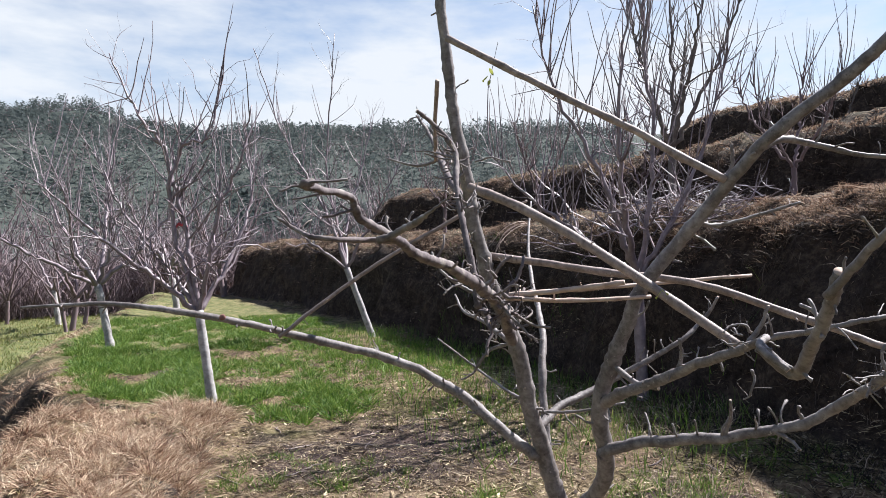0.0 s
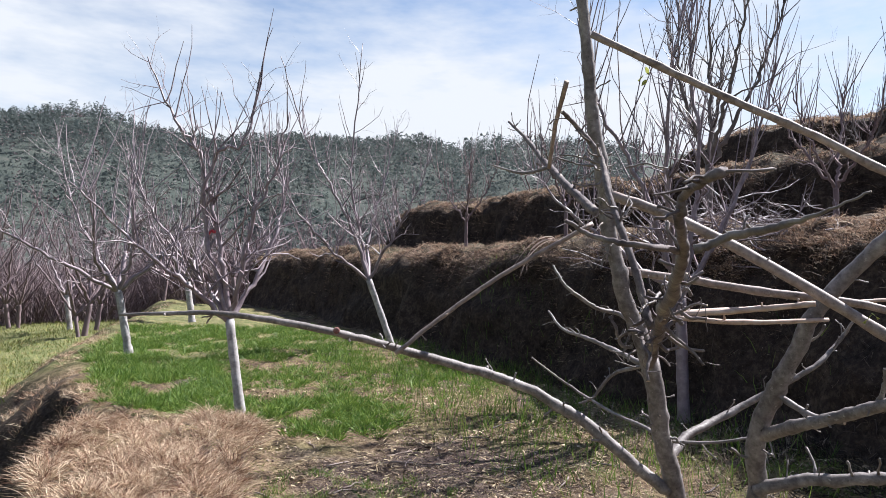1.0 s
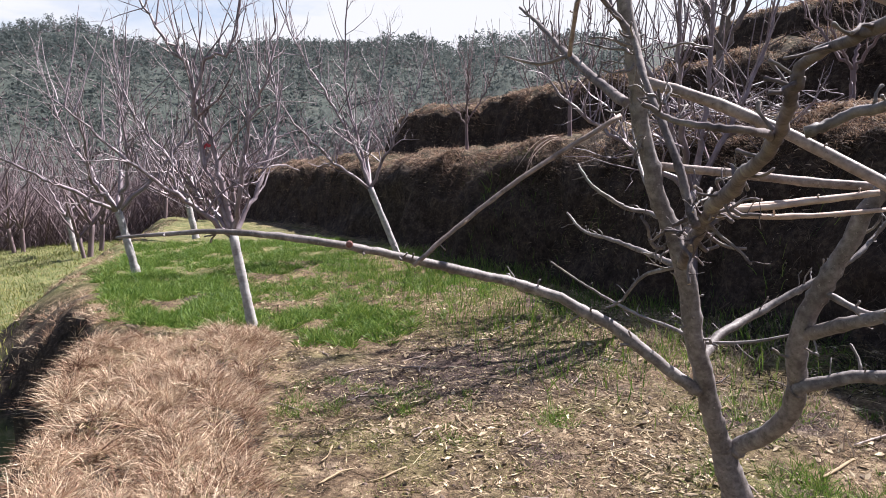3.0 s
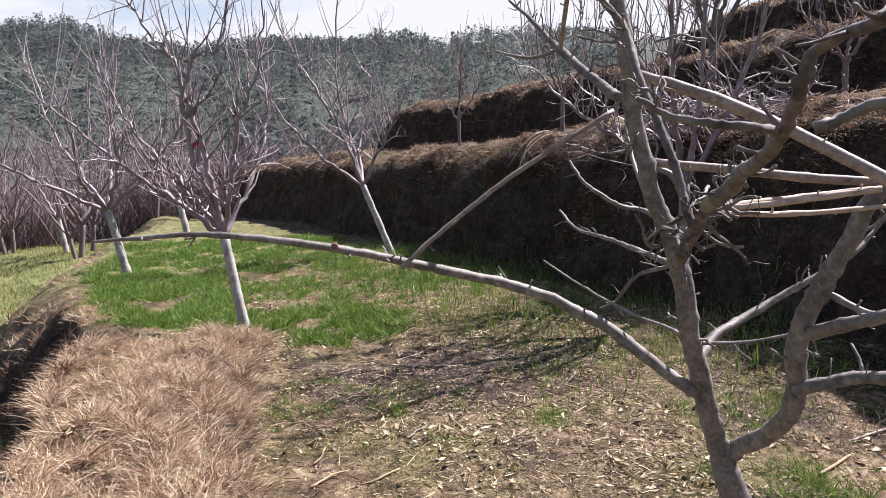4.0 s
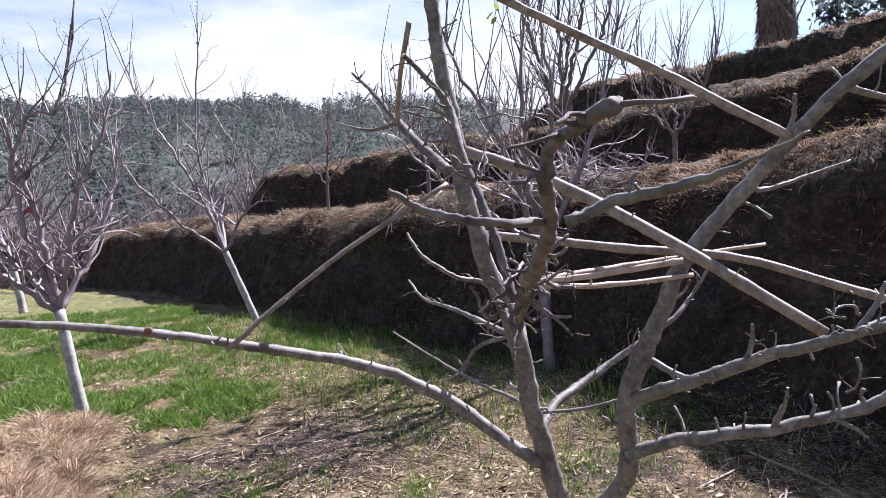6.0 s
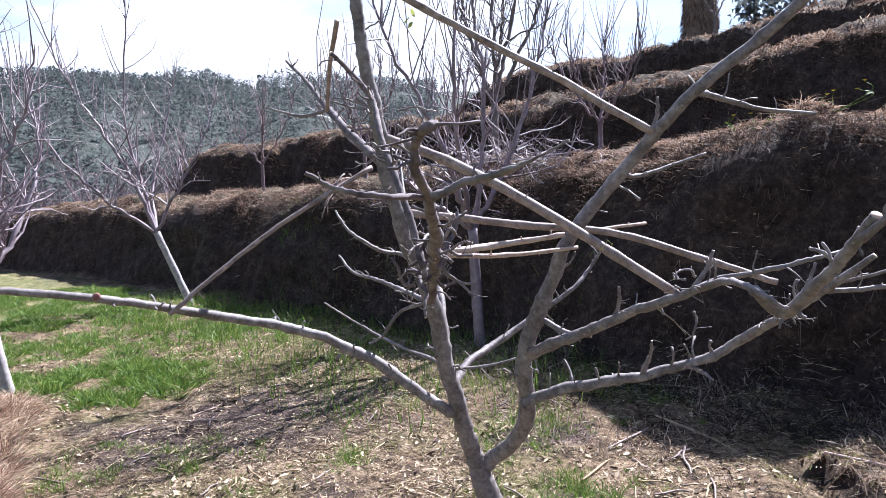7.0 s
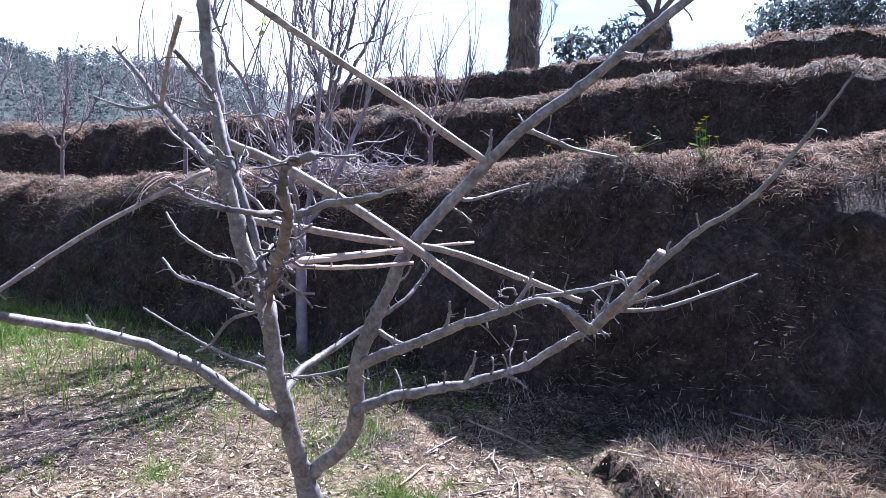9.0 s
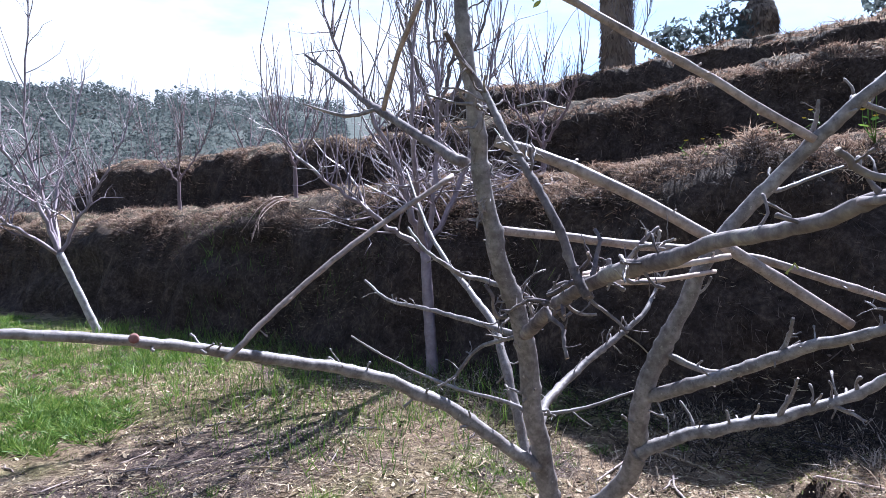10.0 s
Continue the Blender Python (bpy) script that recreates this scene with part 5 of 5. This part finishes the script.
# dried creeper hanging over the first bank
root = thing("dry_creeper", (1.25, 9.0, 1.72), label="dry orange-brown creeper hanging over the bank's lip", category="creeper")
acc = Acc()
for k in range(4):
    e0 = rs.normal(0, 0.08, 3)
    line = spline([(0.45 + e0[0], 0.45, -0.05, 0.006), (0.12, 0.18 + e0[1] * 0.4, 0.10 + e0[2] * 0.4, 0.006), (-0.20, -0.12, -0.08 + e0[2], 0.0045), (-0.34 + e0[0], -0.28 + e0[1], -0.42 + e0[2], 0.002)], 6)
    tube(acc, line, 5, rs, 0.08)
    twiggy(acc, line, rs, 6, 0.22, 0.0025, 0, -0.5)
part("stem", acc, PEELED, root)

# prunings thrown on the first terrace above
rh = np.random.default_rng(66)


def brush_heap(x, y, spread, n, label):
    root = thing("brush_heap", (x, y, g(x, y)), label=label, category="prunings", group="heaps of prunings")
    for _ in range(n):
        acc = Acc()
        px, py = rh.normal(0, spread, 2)
        pz = g(x + px, y + py) - g(x, y) + abs(rh.normal(0, 0.10))
        a = rh.uniform(0, 6.283)
        line = twig_line((px, py, pz), (math.cos(a), math.sin(a), rh.normal(0.1, 0.35)), rh.uniform(0.2, 0.75), rh.uniform(0.004, 0.010), rh, 0.7, 0, 6)
        tube(acc, line, 4, cap=False)
        twiggy(acc, line, rh, 4, 0.16, 0.004, 0, 0.2)
        part("cut_twig", acc, FAR_BARK, root)
    return root


brush_heap(2.75, 7.15, 0.33, 84, "heap of grey cut twigs on the bank's lip")
brush_heap(3.25, 6.50, 0.28, 52, "smaller heap of grey cut twigs on the bank's lip")

# ---------------------------------------------------------------- flowering weeds
def flower_plant(x, y, tall, n, label):
    root = thing("flowering_weed", (x, y, g(x, y) - 0.01), label=label, category="plant", group="yellow flowers")
    for _ in range(n):
        a, s1 = Acc(), rs.normal(0, 0.28, 2)
        h = tall * rs.uniform(0.5, 1.1)
        line = spline([(0, 0, 0, 0.004), (s1[0] * 0.5, s1[1] * 0.5, h * 0.6, 0.003), (s1[0] * h * 2, s1[1] * h * 2, h, 0.002)], 4)
        tube(a, line, 4)
        for k in range(3):
            q = along(line, rs.uniform(0.1, 0.6))[:3]
            d = np.array([rs.normal(), rs.normal(), 0.4]) * 0.06 * tall / 0.4
            sd = np.cross(d, (0, 0, 1)) * 0.25
            b = len(a.v)
            a.v += [tuple(q), tuple(q + d * 0.5 + sd), tuple(q + d), tuple(q + d * 0.5 - sd)]
            a.f.append((b, b + 1, b + 2, b + 3))
            a.m.append(0)
        st = part("stalk", a, GREEN, root)
        fl, top = Acc(), line[-1, :3]
        for k in range(8):
            an = k * 0.785 + rs.uniform(0, 0.3)
            d, w = np.array([math.cos(an), math.sin(an), 0.5]) * 0.03 * tall / 0.4, np.array([-math.sin(an), math.cos(an), 0]) * 0.012 * tall / 0.4
            b = len(fl.v)
            fl.v += [tuple(top), tuple(top + d * 0.6 + w), tuple(top + d), tuple(top + d * 0.6 - w)]
            fl.f.append((b, b + 1, b + 2, b + 3))
        part("flower", fl, PETAL, st, "small yellow flower")
    return root


flower_plant(4.71, 3.47, 0.34, 7, "yellow-flowered weed on the lip of the first bank")
flower_plant(4.46, 4.05, 0.26, 4, "yellow-flowered weed on the lip of the first bank")
flower_plant(4.03, 4.55, 0.26, 4, "yellow-flowered weed on the lip of the first bank")
flower_plant(0.30, 1.75, 0.08, 3, "tiny yellow-flowered weed on the soil")
flower_plant(0.98, 1.72, 0.08, 3, "tiny yellow-flowered weed on the soil")


# ---------------------------------------------------------------- straw-wrapped trees on the top terrace
def wrapped_tree(x, y, h, r, label, seed):
    q = np.random.default_rng(seed)
    root = thing("straw_stack_tree", (x, y, g(x, y) - 0.1), label=label, category="tree", group="straw-wrapped trees")
    acc = Acc()
    prof = [(0, r * 1.05), (0.25, r * 1.02), (0.45, r * 0.92), (0.7, r * 0.98), (0.92, r * 0.80), (1.0, r * 0.5)]
    tube(acc, spline([(0.04 * math.sin(9 * a), 0.0, a * h, b) for a, b in prof], 5), 22, q, 0.035, 0.01)
    part("straw_wrap", acc, THATCH, root, "weathered straw bundle tied round the trunk")
    n = 2600
    a, zz = q.uniform(0, 6.283, n), q.uniform(0.02, 1.0, n)
    rr = np.interp(zz, [p_[0] for p_ in prof], [p_[1] for p_ in prof])
    d = q.normal(0, 0.25, (n, 3)) + np.stack([np.cos(a) * 0.35, np.sin(a) * 0.35, -np.ones(n)], 1)
    d /= np.linalg.norm(d, axis=1)[:, None]
    ob = blades("straw", np.stack([np.cos(a) * rr, np.sin(a) * rr, zz * h], 1), d, q.uniform(0.06, 0.20, n), np.full(n, 0.009), CLUMP, q, 0.3)
    ob.parent = root
    tagged(ob, kind="stuff")
    for k in range(6):
        acc = Acc()
        an = q.uniform(0, 6.3)
        line = spline([(0, 0, h * 0.9, r * 0.22), (math.cos(an) * 0.25, math.sin(an) * 0.25, h + 0.3, r * 0.16), (math.cos(an) * 0.7, math.sin(an) * 0.7, h + 0.8, r * 0.1), (math.cos(an) * 0.9, math.sin(an) * 0.9, h + 1.5, 0.015)], 5)
        tube(acc, line, 7, q, 0.06)
        twiggy(acc, line, q, 7, 0.6, 0.02, 1, 0.5)
        part("limb", acc, DARK_BARK, root)
    return root


wrapped_tree(9.85, 12.56, 2.7, 0.36, "pollarded tree wrapped in weathered straw on the top terrace", 3)
wrapped_tree(12.6, 10.95, 1.45, 0.42, "second straw-wrapped pollarded tree on the top terrace", 4)


def evergreen_bush(x, y, h, w, label, seed, n=2600):
    q = np.random.default_rng(seed)
    root = thing("evergreen_shrub", (x, y, g(x, y) - 0.05), label=label, category="shrub", group="evergreen shrubs")
    acc = Acc()
    for _ in range(7):
        tube(acc, twig_line((0, 0, 0), (q.normal(0, 0.4), q.normal(0, 0.4), 1), h * 0.8, 0.03, q, 0.4), 5)
    part("stem", acc, DARK_BARK, root)
    u = q.normal(0, 1, (n, 3))
    u /= np.linalg.norm(u, axis=1)[:, None]
    u *= q.uniform(0.55, 1.0, (n, 1)) * (1 + 0.25 * value_noise(u[:, 0] * 3 + 7, u[:, 1] * 3 + u[:, 2] * 2, seed)[:, None])
    cen = u * [w, w, h * 0.5] + [0, 0, h * 0.55]
    tri = cen[:, None, :] + q.normal(0, 0.055, (n, 3, 3))
    ob = new("foliage", arrays("foliage", tri.reshape(-1, 3), np.arange(n * 3).reshape(-1, 3), HAZED_CONIFER))
    ob.parent = root
    return root


p = scatter(700, 2.3, 3.6, 1.2, 3.2, lambda x, y: smoothstep(2.74, 2.80, x - 0.12 * (y - 2.4)) * smoothstep(3.4, 2.9, x) * smoothstep(1.3, 1.8, y) * (0.25 + 0.5 * value_noise(x * 4, y * 4, 59)))
tagged(tufts("dead_grass", p, 24, 0.03, 0.9, 0.02, 0.075, 0.0020, STRAW, rg, (-0.1, -0.1, 0), 0.9), "tan dead turf over a small step in the soil", "grass", kind="stuff")

evergreen_bush(10.6, 11.6, 1.0, 0.55, "thin dark shrub on the top terrace", 81, 500)
evergreen_bush(11.6, 11.1, 1.3, 0.7, "thin dark shrub on the top terrace", 82, 700)
evergreen_bush(16.0, 9.0, 1.9, 1.6, "dense dark evergreen shrub on the top terrace", 83, 4200)
evergreen_bush(18.2, 8.2, 3.0, 2.2, "dense dark evergreen shrub on the top terrace", 84, 5200)
evergreen_bush(20.5, 7.2, 3.4, 2.4, "dense dark evergreen shrub on the top terrace", 85, 5200)
for x, y in ((9.0, 11.0), (10.0, 12.6), (7.6, 12.0)):
    f = (0, 0, 0.4)
    orchard_tree((x, y, g(x, y)), f, vase(rs, f, 4, 0.6, 1.5), rs, 0.03, 6, 0.4, DARK_BARK, "dark bare sapling on the top terrace", wash=False, order=0)

# a red ribbon tied on one of the orchard trees
acc = Acc()
for k in range(2):
    tube(acc, spline([(0, 0, 0, 0.012), (0.03 * (1 - 2 * k), 0.01, 0.02, 0.014), (0.06 * (1 - 2 * k), 0.0, -0.03, 0.008)], 5), 6)
rib = new("ribbon", mesh_of("ribbon", acc, RIBBON))
rib.location = (-2.30, 6.09, g(-1.98, 6.03) + 1.72)
tagged(rib, "red ribbon knotted round a limb", "ribbon")
